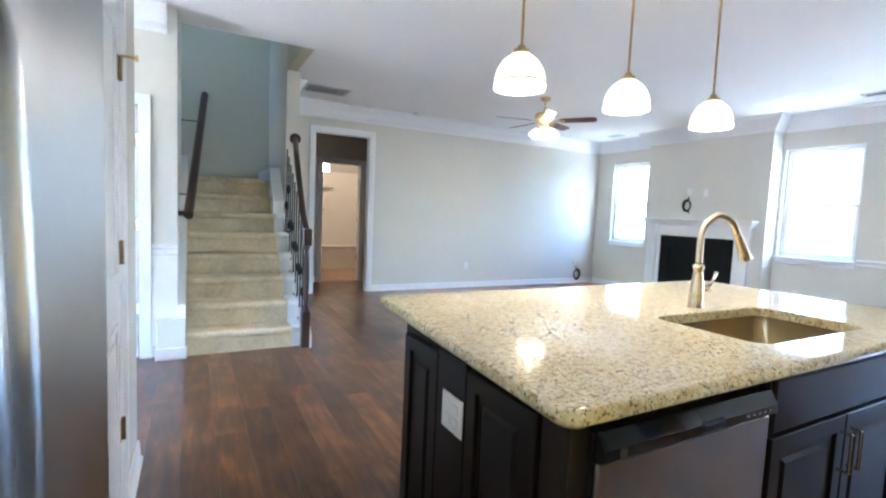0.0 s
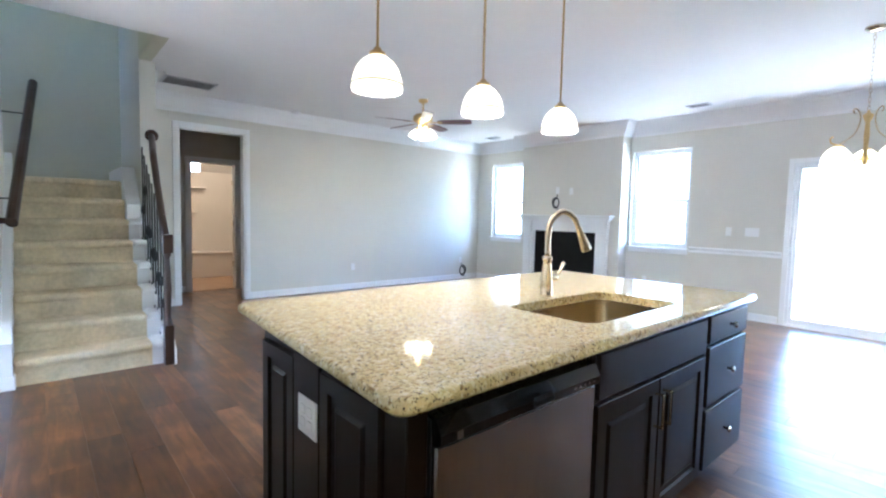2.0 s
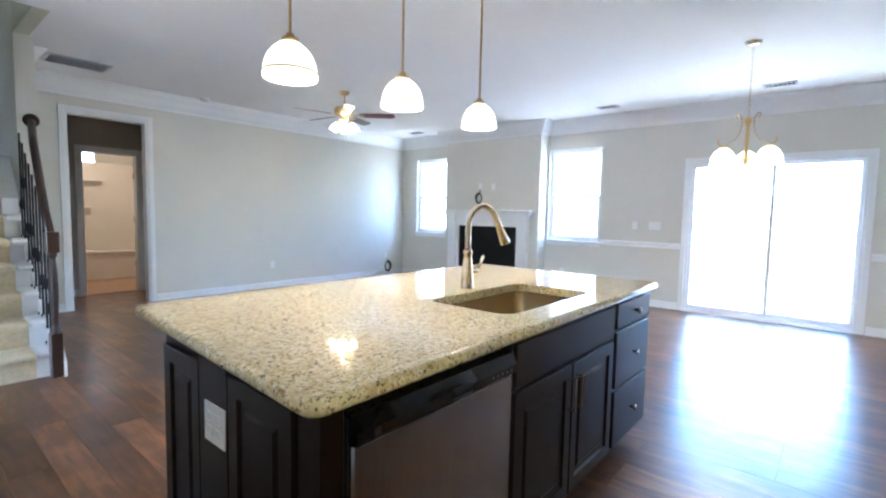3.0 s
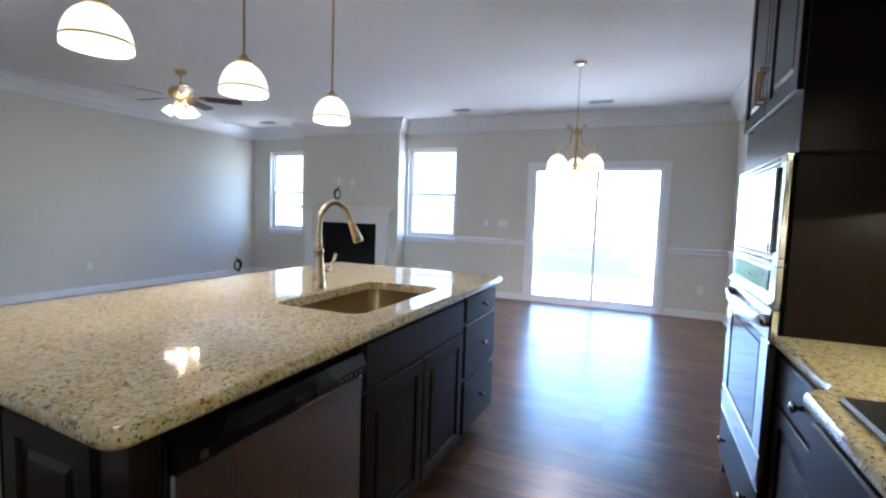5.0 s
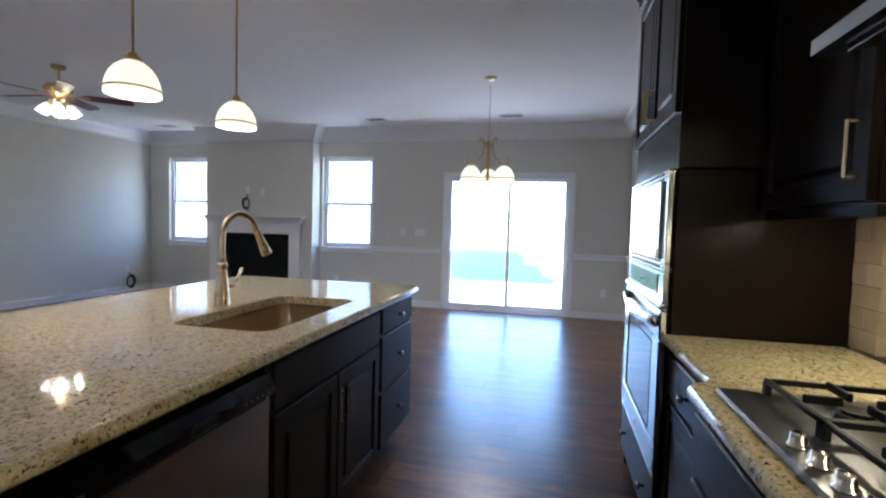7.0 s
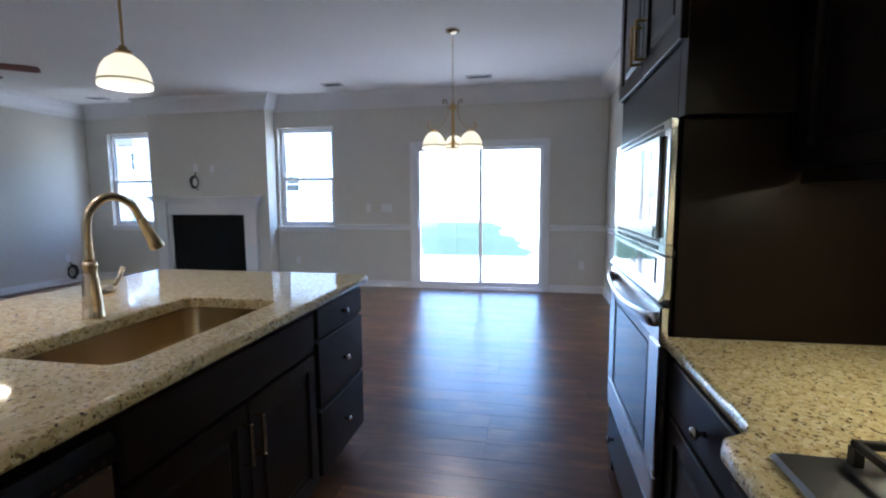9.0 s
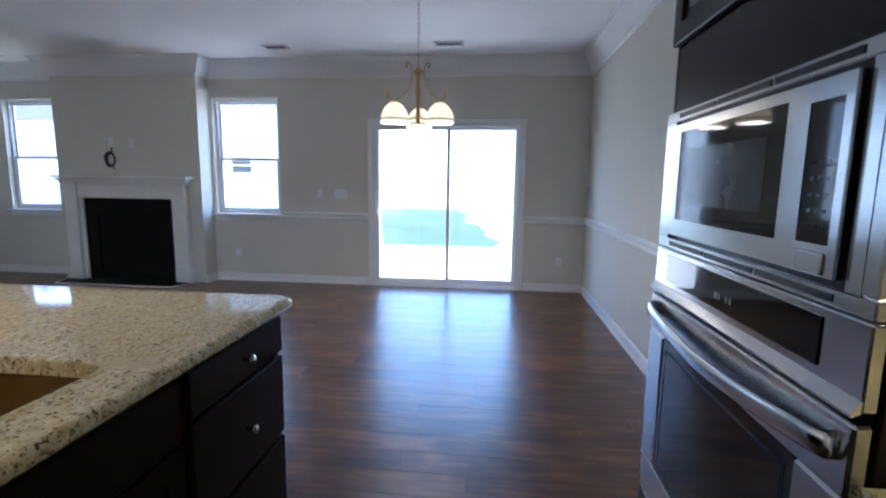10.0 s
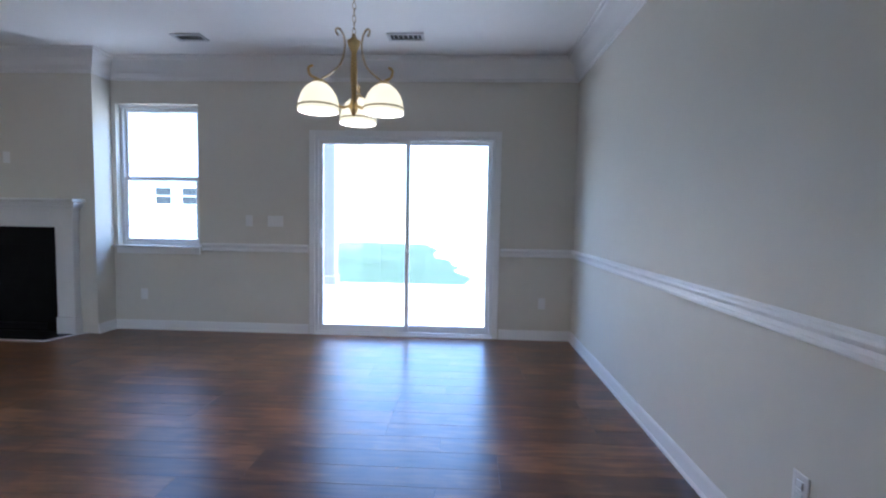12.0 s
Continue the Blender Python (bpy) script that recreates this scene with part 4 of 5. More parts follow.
# ---------------------------------------------------------------- chandelier
ch = thing("chandelier", "brushed brass chandelier with three lit opal bell shades", "chandelier", at=(6.505, 0.548, -0.138))
ch.scale = (1.04, 1.04, 1.084)
CT_TOP = (TOP + 0.138) / 1.084
part("canopy", lathe([(0, CT_TOP), (0.062, CT_TOP), (0.06, CT_TOP - 0.015), (0.03, CT_TOP - 0.028), (0, CT_TOP - 0.03)], 20), NICKEL, ch, smooth=True)
lk = bmesh.new()
z = CT_TOP - 0.04
k = 0
while z > 2.15:
    ring = [(0.0085 * math.cos(t), 0, z + 0.019 * math.sin(t)) for t in [2 * math.pi * j / 10 for j in range(11)]]
    if k % 2:
        ring = [(0, x, zz) for x, _, zz in ring]
    tube(ring, 0.0022, 6, lk)
    z -= 0.031
    k += 1
part("chain", lk, NICKEL, ch)
part("column", lathe([(0, 2.16), (0.008, 2.16), (0.012, 2.14), (0.035, 2.125), (0.03, 2.105), (0.013, 2.07), (0.018, 1.98), (0.012, 1.86), (0.018, 1.83), (0.026, 1.81), (0.016, 1.79), (0.008, 1.77), (0, 1.765)], 18), BRASS, ch, smooth=True)
for i in range(3):
    a = 6 + 120 * i
    m = pose(0, 0, 0, 0, 0, a)
    lower = curve_points([(0.012, 0, 1.815), (0.07, 0, 1.80), (0.115, 0, 1.845), (0.145, 0, 1.90), (0.19, 0, 1.915), (0.225, 0, 1.925), (0.235, 0, 1.955), (0.215, 0, 1.972)], 6)
    arm = part("arm", moved(tube(lower, 0.0065, 8), m), BRASS, ch, smooth=True)
    upper = curve_points([(0.085, 0, 2.135), (0.098, 0, 2.158), (0.08, 0, 2.17), (0.055, 0, 2.14), (0.05, 0, 2.08), (0.075, 0, 2.0), (0.13, 0, 1.945), (0.17, 0, 1.918)], 6)
    part("scroll", moved(tube(upper, 0.0055, 8), m), NICKEL, ch, smooth=True)
    m2 = m @ pose(0.185, 0, 0)
    part("cup", moved(lathe([(0, 1.915), (0.012, 1.915), (0.03, 1.905), (0.032, 1.885), (0, 1.885)], 16), m2), BRASS, ch, smooth=True)
    part("shade", moved(lathe(bell(0.1, 0.138), 28, pose(0, 0, 1.762)), m2), SHADE, ch, "glowing opal bell shade", True)
    part("shade_band", moved(lathe([(0.1005, 1.781), (0.102, 1.782), (0.102, 1.788), (0.1003, 1.789)], 28), m2), BAND, ch)
    lamp = new("bulb", bpy.data.lights.new("bulb", "POINT"))
    lamp.data.energy, lamp.data.color, lamp.data.shadow_soft_size = 0.55, (1.0, 0.8, 0.65), 0.03
    lamp.parent = ch
    lamp.location = (m2 @ Vector((0, 0, 1.80)))


# ---------------------------------------------------------------- fireplace
structure("chimney_breast", prism([(CH0, 0), (4.18, 0), (4.18, 1.02), (5.17, 1.02), (5.17, 0), (CH1, 0), (CH1, TOP), (CH0, TOP)], "x", CHX, EAST), WALL, "greige painted chimney breast", "chimney breast")
MS0, MS1 = 3.76, 5.62
fp = thing("fireplace_mantel", "white painted fireplace mantel with a moulded shelf", "fireplace")
FX = CHX
part("shelf", boxes((FX - 0.17, FX, MS0, MS1, 1.34, 1.37), (FX - 0.135, FX, MS0 + 0.02, MS1 - 0.02, 1.305, 1.334), (FX - 0.105, FX, MS0 + 0.045, MS1 - 0.045, 1.275, 1.304), bev=0.005), TRIM, fp)
part("frieze", boxes((FX - 0.06, FX, MS0 + 0.26, MS1 - 0.26, 1.085, 1.274), (FX - 0.068, FX - 0.0605, MS0 + 0.34, MS1 - 0.34, 1.125, 1.235), bev=0.004), TRIM, fp)
for a, b in ((MS0 + 0.085, MS0 + 0.26), (MS1 - 0.26, MS1 - 0.085)):
    part("pilaster", boxes((FX - 0.08, FX, a, b, 0.18, 1.12), (FX - 0.09, FX, a - 0.01, b + 0.01, 1.12, 1.274), (FX - 0.095, FX, a - 0.012, b + 0.012, 0.012, 0.18), bev=0.004), TRIM, fp)
for a in (MS0 + 0.26, MS1 - 0.31):
    part("inner_trim", boxes((FX - 0.035, FX, a, a + 0.05, 0.012, 1.085), bev=0.003), TRIM, fp)
fb = thing("firebox", "black fireplace insert with a slate surround", "fireplace insert")
part("surround", boxes((FX - 0.012, FX - 0.002, MS0 + 0.31, 4.2, 0.012, 1.085), (FX - 0.012, FX - 0.002, 5.15, MS1 - 0.31, 0.012, 1.085), (FX - 0.012, FX - 0.002, 4.2, 5.15, 0.90, 1.085), bev=0.002), SOOT, fb)
part("firebox_shell", boxes((EAST - 0.02, EAST - 0.01, 4.19, 5.16, 0.012, 1.01), (FX, EAST - 0.02, 4.19, 4.2, 0.012, 1.01), (FX, EAST - 0.02, 5.15, 5.16, 0.012, 1.01), (FX, EAST - 0.02, 4.2, 5.15, 1.0, 1.01), (FX, EAST - 0.02, 4.2, 5.15, 0.012, 0.03)), SOOT, fb)
part("mesh_front", boxes((FX + 0.01, FX + 0.015, 4.21, 5.14, 0.1, 0.99)), SOOT, fb)
part("louvre", boxes((FX - 0.004, FX + 0.009, 4.21, 5.14, 0.035, 0.095), bev=0.003), BLACKPL, fb)
hearth = thing("hearth", "black slate hearth slab edged with a pale strip", "hearth")
part("slab", prism([(8.20, 3.92), (FX - 0.001, 3.80), (FX - 0.001, 5.61), (8.20, 5.49)], "z", 0.003, 0.011), SOOT, hearth)
part("edge_strip", prism([(8.185, 3.91), (8.20, 3.92), (8.20, 5.49), (8.185, 5.50)], "z", 0.003, 0.016), TRIM, hearth)
part("edge_strip", prism([(8.185, 3.91), (FX - 0.001, 3.785), (FX - 0.001, 3.80), (8.20, 3.92)], "z", 0.003, 0.016), TRIM, hearth)
part("edge_strip", prism([(8.185, 5.50), (8.20, 5.49), (FX - 0.001, 5.61), (FX - 0.001, 5.625)], "z", 0.003, 0.016), TRIM, hearth)


def coil(name, m, label, r=0.075):
    """A bundle of black cable hanging in a loop from a wall plate (faces local -y)."""
    o = thing(name, label, "cable")
    rng = random.Random(4)
    bm = bmesh.new()
    for k in range(4):
        rr = r * (0.86 + 0.09 * k)
        pts = [(rr * 0.82 * math.cos(t + k), -0.03 - 0.008 * k + 0.006 * math.sin(3 * t), rr * 1.12 * math.sin(t + k)) for t in [2 * math.pi * j / 20 for j in range(21)]]
        tube(pts, 0.008, 6, bm)
    part("loop", bm, CABLE, o)
    part("lead", tube(curve_points([(0, -0.004, 0.15), (0.005, -0.02, 0.12), (0.015, -0.03, 0.085), (-0.01, -0.035, 0.06)], 5), 0.008, 6), CABLE, o)
    part("tail", tube(curve_points([(0.01, -0.035, -0.07), (0.03, -0.04, -0.10), (0.045, -0.035, -0.125)], 4), 0.008, 6), CABLE, o)
    o.matrix_basis = m
    return o


E1 = pose(0, 0, 0, 0, 0, 90)
coil("cable_coil", pose(CHX, 4.86, 1.58, 0, 0, -90), "coiled black cable hanging above the mantel")
coil("cable_coil", pose(8.33, NORTH, 0.18), "coiled black cable hanging near the baseboard", 0.09)
for nm, y, z, wide, kd, lab in (("media_plate", 4.86, 1.80, 1, "switch", "white media wall plate above the mantel"), ("media_outlet", 4.58, 1.78, 1, "outlet", "white outlet plate above the mantel")):
    plate(nm, pose(CHX, y, z, 0, 0, -90), lab, wide, kd)
plate("wall_outlet", pose(5.74, NORTH, 0.39), "white outlet plate on the living room wall")
plate("wall_outlet", pose(8.30, NORTH, 0.40), "white outlet plate behind the cable coil")
plate("wall_outlet", pose(EAST, -0.865, 0.38, 0, 0, -90), "white outlet plate beside the patio door")
plate("wall_outlet", pose(EAST, 3.35, 0.38, 0, 0, -90), "white outlet plate below the window")
plate("light_switch", pose(EAST, 2.20, 1.18, 0, 0, -90), "white light switch beside the patio door", 1, "switch")
plate("light_switch", pose(EAST, 1.92, 1.18, 0, 0, -90), "white triple light switch beside the patio door", 3, "switch")
plate("wall_outlet", pose(5.50, SOUTH, 0.37, 0, 0, 180), "white outlet plate on the dining wall")


# ---------------------------------------------------------------- ceiling vents
def vent(x, y, w, d, n, label, s=0.006):
    v = thing("ceiling_vent", label, "ceiling vent", at=(x, y, TOP))
    part("backing", boxes((-w / 2 + 0.01, w / 2 - 0.01, -d / 2 + 0.01, d / 2 - 0.01, -0.003, -0.001)), VOID, v)
    part("frame", boxes((-w / 2, w / 2, -d / 2, -d / 2 + 0.025, -0.012, 0), (-w / 2, w / 2, d / 2 - 0.025, d / 2, -0.012, 0), (-w / 2, -w / 2 + 0.025, -d / 2 + 0.025, d / 2 - 0.025, -0.012, 0), (w / 2 - 0.025, w / 2, -d / 2 + 0.025, d / 2 - 0.025, -0.012, 0)), VENTM, v)
    for i in range(n):
        y0 = -d / 2 + 0.03 + (d - 0.06) * (i + 0.5) / n
        part("slat", moved(boxes((-w / 2 + 0.025, w / 2 - 0.025, -s, s, -0.001, 0.001)), pose(0, y0, -0.009, 40)), VENTM, v)
    return v


vent(3.02, 6.26, 0.56, 0.36, 8, "white return air grille in the ceiling", 0.0045)
vent(8.19, 2.45, 0.16, 0.28, 6, "small white ceiling register")
vent(8.18, 0.49, 0.16, 0.32, 6, "small white ceiling register")
vent(8.27, 6.2, 0.16, 0.28, 6, "small white ceiling register")
sd = thing("smoke_detector", "round white smoke detector on the ceiling", "smoke detector", at=(4.58, 6.80, TOP))
part("housing", lathe([(0, 0), (0.065, 0), (0.065, -0.02), (0.05, -0.035), (0, -0.037)], 20), PLATE, sd, smooth=True)
part("vent_ring", lathe([(0.066, -0.008), (0.067, -0.009), (0.067, -0.013), (0.066, -0.014)], 20), VENTM, sd)

# ---------------------------------------------------------------- fridge
fr = thing("refrigerator", "tall stainless steel refrigerator in an alcove", "refrigerator")
part("body", boxes((0.56, 1.235, 0.28, 1.205, 0.03, 1.78), bev=0.006), BLACKPL, fr)
for a, b, yy in ((0.28, 0.471, 0.44), (0.478, 1.205, 0.52)):
    dd = part("door", boxes((1.24, 1.323, a, b, 0.06, 1.78), bev=0.012), FRIDGE, fr)
    part("handle", tube(curve_points([(1.32, yy, 0.62), (1.345, yy, 0.68), (1.355, yy, 0.95), (1.355, yy, 1.15), (1.345, yy, 1.42), (1.32, yy, 1.48)], 5), 0.012, 10), FRIDGE, dd, "steel bar handle", True)
for y in (0.35, 1.13):
    part("foot", lathe([(0, 0), (0.02, 0), (0.02, 0.03), (0, 0.03)], 10, pose(1.15, y, 0)), BLACKPL, fr)

# ---------------------------------------------------------------- oven tower
TX0, TX1, TFY, UX0 = 3.57, 4.43, -0.575, 3.525
tw = thing("oven_tower", "tall espresso stained oven cabinet with upper doors and a crown", "cabinet")
part("side_panel", boxes((TX0, TX0 + 0.02, SOUTH, TFY - 0.01, 0.0, 1.544), bev=0.002), CABINET, tw)
part("side_panel", boxes((UX0, TX0 + 0.02, SOUTH, TFY, 1.545, 2.5), bev=0.002), CABINET, tw)
part("side_panel", boxes((TX1 - 0.02, TX1, SOUTH, TFY, 0.0, 2.5), bev=0.002), CABINET, tw)
part("carcass", boxes((TX0 + 0.02, TX1 - 0.02, SOUTH, TFY - 0.02, 0.1, 0.355), (TX0 + 0.02, TX1 - 0.02, SOUTH, TFY - 0.02, 1.545, 2.5), (TX0 + 0.02, TX1 - 0.02, SOUTH, SOUTH + 0.02, 0.355, 1.545)), CABINET, tw)
part("face_panel", boxes((TX0 + 0.02, TX1 - 0.02, TFY - 0.02, TFY, 1.545, 1.74), bev=0.002), CABINET, tw)
part("toe_kick", boxes((TX0 + 0.02, TX1 - 0.02, SOUTH, TFY - 0.07, 0, 0.099)), CABINET, tw)
MX = (UX0 + TX1) / 2
for a, b, hx in ((UX0 + 0.008, MX - 0.003, MX - 0.035), (MX + 0.003, TX1 - 0.008, MX + 0.035)):
    d = part("upper_door", shaker(bmesh.new(), "y", TFY, 1, a, b, 1.745, 2.47), CABINET, tw)
    part("handle", bar_pull(hx, TFY + 0.02, 1.87, 0.13, 1), BRASS, d, "warm metal bar handle")
dr = part("drawer_front", slab(bmesh.new(), "y", TFY, 1, TX0 + 0.01, TX1 - 0.01, 0.11, 0.345), CABINET, tw)
for x in (TX0 + 0.17, TX1 - 0.17):
    part("knob", knob(x, TFY + 0.02, 0.235, 1), KNOBMET, dr, "satin nickel knob", True)
cc = [(SOUTH, 2.5), (TFY, 2.5), (TFY + 0.025, 2.515), (TFY + 0.03, 2.55), (TFY + 0.055, 2.58), (TFY + 0.07, 2.59), (TFY + 0.07, 2.61), (SOUTH, 2.61)]
part("cornice", prism(cc, "x", UX0 - 0.04, TX1 + 0.02), CABINET, tw)

# microwave with trim kit
OX0, OX1 = TX0 - 0.008, TX1 - 0.03
mw = thing("built_in_microwave", "stainless steel built-in microwave with a louvred trim kit", "microwave")
F0 = TFY + 0.002
part("casing", boxes((OX0 + 0.05, OX1 - 0.05, SOUTH + 0.03, TFY, 1.17, 1.54)), BLACKPL, mw)
trim = frame_bm(OX0, OX1, 1.16, 1.547, 0.03, F0, F0 + 0.022, "y")
part("trim_frame", trim, STEEL, mw)
part("side_trim", boxes((OX0 + 0.0302, OX0 + 0.06, F0, F0 + 0.022, 1.19, 1.517)), STEEL, mw)
part("side_trim", boxes((OX1 - 0.073, OX1 - 0.0302, F0, F0 + 0.022, 1.19, 1.517)), STEEL, mw)
part("vent_gap", boxes((OX0 + 0.06, OX1 - 0.073, F0, F0 + 0.012, 1.19, 1.517)), BLACKPL, mw)
for z in (1.532, 1.175):
    for i in range(3):
        a = OX0 + 0.075 + (OX1 - OX0 - 0.165) * i / 3 + 0.006
        b = OX0 + 0.075 + (OX1 - OX0 - 0.165) * (i + 1) / 3 - 0.006
        part("louvre", boxes((a, b, F0 + 0.021, F0 + 0.024, z - 0.006, z + 0.006)), BLACKPL, mw)
# door: steel skin round a dark window, control column on the side by the counter
D0, D1 = 3.632, 4.308
W0, W1, C0, C1 = 3.785, 4.255, 3.650, 3.727
dm = part("door_skin", boxes(
    (D0, C0, F0 + 0.014, F0 + 0.034, 1.204, 1.504), (C1, W0, F0 + 0.014, F0 + 0.034, 1.204, 1.504), (W1, D1, F0 + 0.014, F0 + 0.034, 1.204, 1.504),
    (C0, C1, F0 + 0.014, F0 + 0.034, 1.204, 1.252), (C0, C1, F0 + 0.014, F0 + 0.034, 1.472, 1.504),
    (W0, W1, F0 + 0.014, F0 + 0.034, 1.204, 1.248), (W0, W1, F0 + 0.014, F0 + 0.034, 1.483, 1.504)), STEEL, mw, "brushed steel door skin")
part("door_glass", boxes((W0, W1, F0 + 0.014, F0 + 0.0325, 1.248, 1.483)), BLACKGL, dm, "dark reflective glass")
part("inner_screen", boxes((3.84, 4.20, F0 + 0.0326, F0 + 0.0330, 1.29, 1.432)), SCREEN, dm, "grey perforated screen")
part("control_glass", boxes((C0, C1, F0 + 0.014, F0 + 0.0325, 1.252, 1.472)), BLACKGL, dm, "dark control strip")
for r in range(5):
    for c in range(3):
        part("key", boxes((C0 + 0.014 + 0.018 * c, C0 + 0.024 + 0.018 * c, F0 + 0.0326, F0 + 0.0331, 1.275 + 0.025 * r, 1.281 + 0.025 * r)), SCREEN, dm)
part("release_button", boxes((C0 + 0.004, C1 - 0.004, F0 + 0.034, F0 + 0.038, 1.206, 1.240), bev=0.003), STEEL, dm)

# wall oven
ov = thing("wall_oven", "stainless steel wall oven with a curved handle and black glass", "oven")
part("casing", boxes((OX0 + 0.03, OX1 - 0.03, SOUTH + 0.03, TFY, 0.36, 1.155)), BLACKPL, ov)
cp = part("control_panel", boxes((OX0, OX1, F0, F0 + 0.022, 1.03, 1.157), bev=0.003), STEEL, ov)
part("display_glass", boxes((OX0 + 0.095, OX1 - 0.09, F0 + 0.022, F0 + 0.025, 1.064, 1.142)), BLACKGL, cp)
part("clock_digits", boxes(*[(MX - 0.05 + 0.016 * i, MX - 0.041 + 0.016 * i, F0 + 0.0252, F0 + 0.0258, 1.088, 1.102) for i in (0, 1, 3, 4)]), glowing("dim_green_display", (0.5, 0.7, 0.2), 0.002, (0.02, 0.05, 0.02)), cp)
part("panel_lip", prism([(F0 + 0.022, 1.03), (F0 + 0.034, 1.024), (F0 + 0.036, 1.03), (F0 + 0.022, 1.048)], "x", OX0, OX1), STEEL, ov)
od = part("oven_door", frame_bm(OX0, OX1, 0.37, 1.012, 0.115, F0, F0 + 0.028, "y", 0.005), STEEL, ov)
part("oven_glass", boxes((OX0 + 0.115, OX1 - 0.115, F0 + 0.01, F0 + 0.025, 0.485, 0.897)), BLACKGL, od, "dark oven window")
part("inner_window", frame_bm(OX0 + 0.135, OX1 - 0.135, 0.50, 0.87, 0.008, F0 + 0.0252, F0 + 0.0258, "y", 0), BLACKPL, od)
part("badge", lathe([(0, 0), (0.012, 0), (0.012, 0.002), (0, 0.002)], 14, pose(MX, F0 + 0.028, 0.415, -90)), STEEL, od)
hpts = curve_points([(OX0 + 0.03, F0 + 0.026, 0.968), (OX0 + 0.07, F0 + 0.048, 0.962), (MX, F0 + 0.062, 0.94), (OX1 - 0.07, F0 + 0.048, 0.962), (OX1 - 0.03, F0 + 0.026, 0.968)], 8)
part("handle", tube(hpts, 0.022, 12, flat=0.4), STEEL, od, "curved steel strap handle", True)
part("lower_trim", boxes((OX0, OX1, F0, F0 + 0.025, 0.352, 0.366), bev=0.002), STEEL, ov)

# ---------------------------------------------------------------- south counter, cooktop, uppers, hood
BX0, BX1 = 2.10, 2.945
CF, BF = -0.557, -0.487
poly = [(WESTW + 0.005, SOUTH + 0.012), (TX0 - 0.003, SOUTH + 0.012), (TX0 - 0.003, CF + 0.0), (BX1 + 0.09, CF), (BX1 + 0.06, CF + 0.012), (BX1 + 0.045, CF + 0.035), (BX1 + 0.03, BF - 0.012), (BX1, BF),
        (BX0, BF), (BX0 - 0.03, BF - 0.012), (BX0 - 0.045, CF + 0.035), (BX0 - 0.06, CF + 0.012), (BX0 - 0.09, CF), (WESTW + 0.005, CF)]
ctop = part("kitchen_countertop", stone_top(poly), GRANITE)
tagged(ctop, "speckled granite countertop with a bumped-out cooktop section", "countertop")
base_cabinet("corner_cabinet", BX1 + 0.03, TX0 - 0.003, -0.60, SOUTH, 1, "espresso stained base cabinet beside the ovens", [
    ("slab", BX1 + 0.04, TX0 - 0.012, 0.70, 0.855, "knob"), ("shaker", BX1 + 0.04, TX0 - 0.012, 0.115, 0.685, "")])
base_cabinet("cooktop_cabinet", BX0 - 0.02, BX1 + 0.027, -0.53, SOUTH, 1, "espresso stained bumped-out base cabinet below the cooktop", [
    ("slab", BX0 - 0.01, BX1 + 0.015, 0.70, 0.855, ""), ("slab", BX0 - 0.01, BX1 + 0.015, 0.415, 0.685, "bar"), ("slab", BX0 - 0.01, BX1 + 0.015, 0.115, 0.40, "bar")])
base_cabinet("base_cabinet", WESTW + 0.005, BX0 - 0.023, -0.60, SOUTH, 1, "espresso stained base cabinet with a drawer and doors", [
    ("slab", WESTW + 0.015, BX0 - 0.033, 0.70, 0.855, "knob"), ("shaker", WESTW + 0.015, 1.665, 0.115, 0.685, "right"), ("shaker", 1.672, BX0 - 0.033, 0.115, 0.685, "left")])

ck = thing("gas_cooktop", "stainless steel gas cooktop with black cast iron grates", "cooktop")
KX0, KX1, KY0, KY1 = 2.145, 2.905, -1.055, -0.537
part("tray", boxes((KX0, KX1, KY0, KY1, CT + 0.001, CT + 0.014), bev=0.006), TRAYST, ck)
for i, x in enumerate((2.315, 2.385, 2.455, 2.525, 2.595)):
    part("knob", lathe([(0, 0), (0.019, 0), (0.019, 0.004), (0.014, 0.007), (0.014, 0.022), (0.011, 0.026), (0, 0.026)], 16, pose(x, -0.578, CT + 0.014)), CHROME, ck, "polished steel control knob", True)
for gx0, gx1 in ((2.165, 2.395), (2.405, 2.64), (2.65, 2.88)):
    g = bmesh.new()
    gy0, gy1, zt = -1.035, -0.64, CT + 0.052
    for a, b in (((gx0, gy0), (gx1, gy0)), ((gx0, gy1), (gx1, gy1)), ((gx0, gy0), (gx0, gy1)), ((gx1, gy0), (gx1, gy1))):
        box(g, min(a[0], b[0]) - 0.006, max(a[0], b[0]) + 0.006, min(a[1], b[1]) - 0.006, max(a[1], b[1]) + 0.006, zt - 0.012, zt, 0.002)
    for yb in (-0.955, -0.76):
        xm = (gx0 + gx1) / 2
        for a, b, c, e in ((gx0, xm - 0.03, yb - 0.005, yb + 0.005), (xm + 0.03, gx1, yb - 0.005, yb + 0.005), (xm - 0.005, xm + 0.005, yb - 0.1, yb - 0.03), (xm - 0.005, xm + 0.005, yb + 0.03, yb + 0.1)):
            box(g, a, b, c, e, zt - 0.012, zt + 0.006, 0.002)
        lathe([(0, CT + 0.014), (0.045, CT + 0.014), (0.04, CT + 0.026), (0.03, CT + 0.028), (0.03, CT + 0.034), (0, CT + 0.036)], 16, pose(xm, yb, 0), g)
    for x in (gx0, gx1):
        for y in (gy0, gy1):
            box(g, x - 0.007, x + 0.007, y - 0.007, y + 0.007, CT + 0.012, zt - 0.01)
    part("grate", g, IRON, ck, "black cast iron grate and burners")


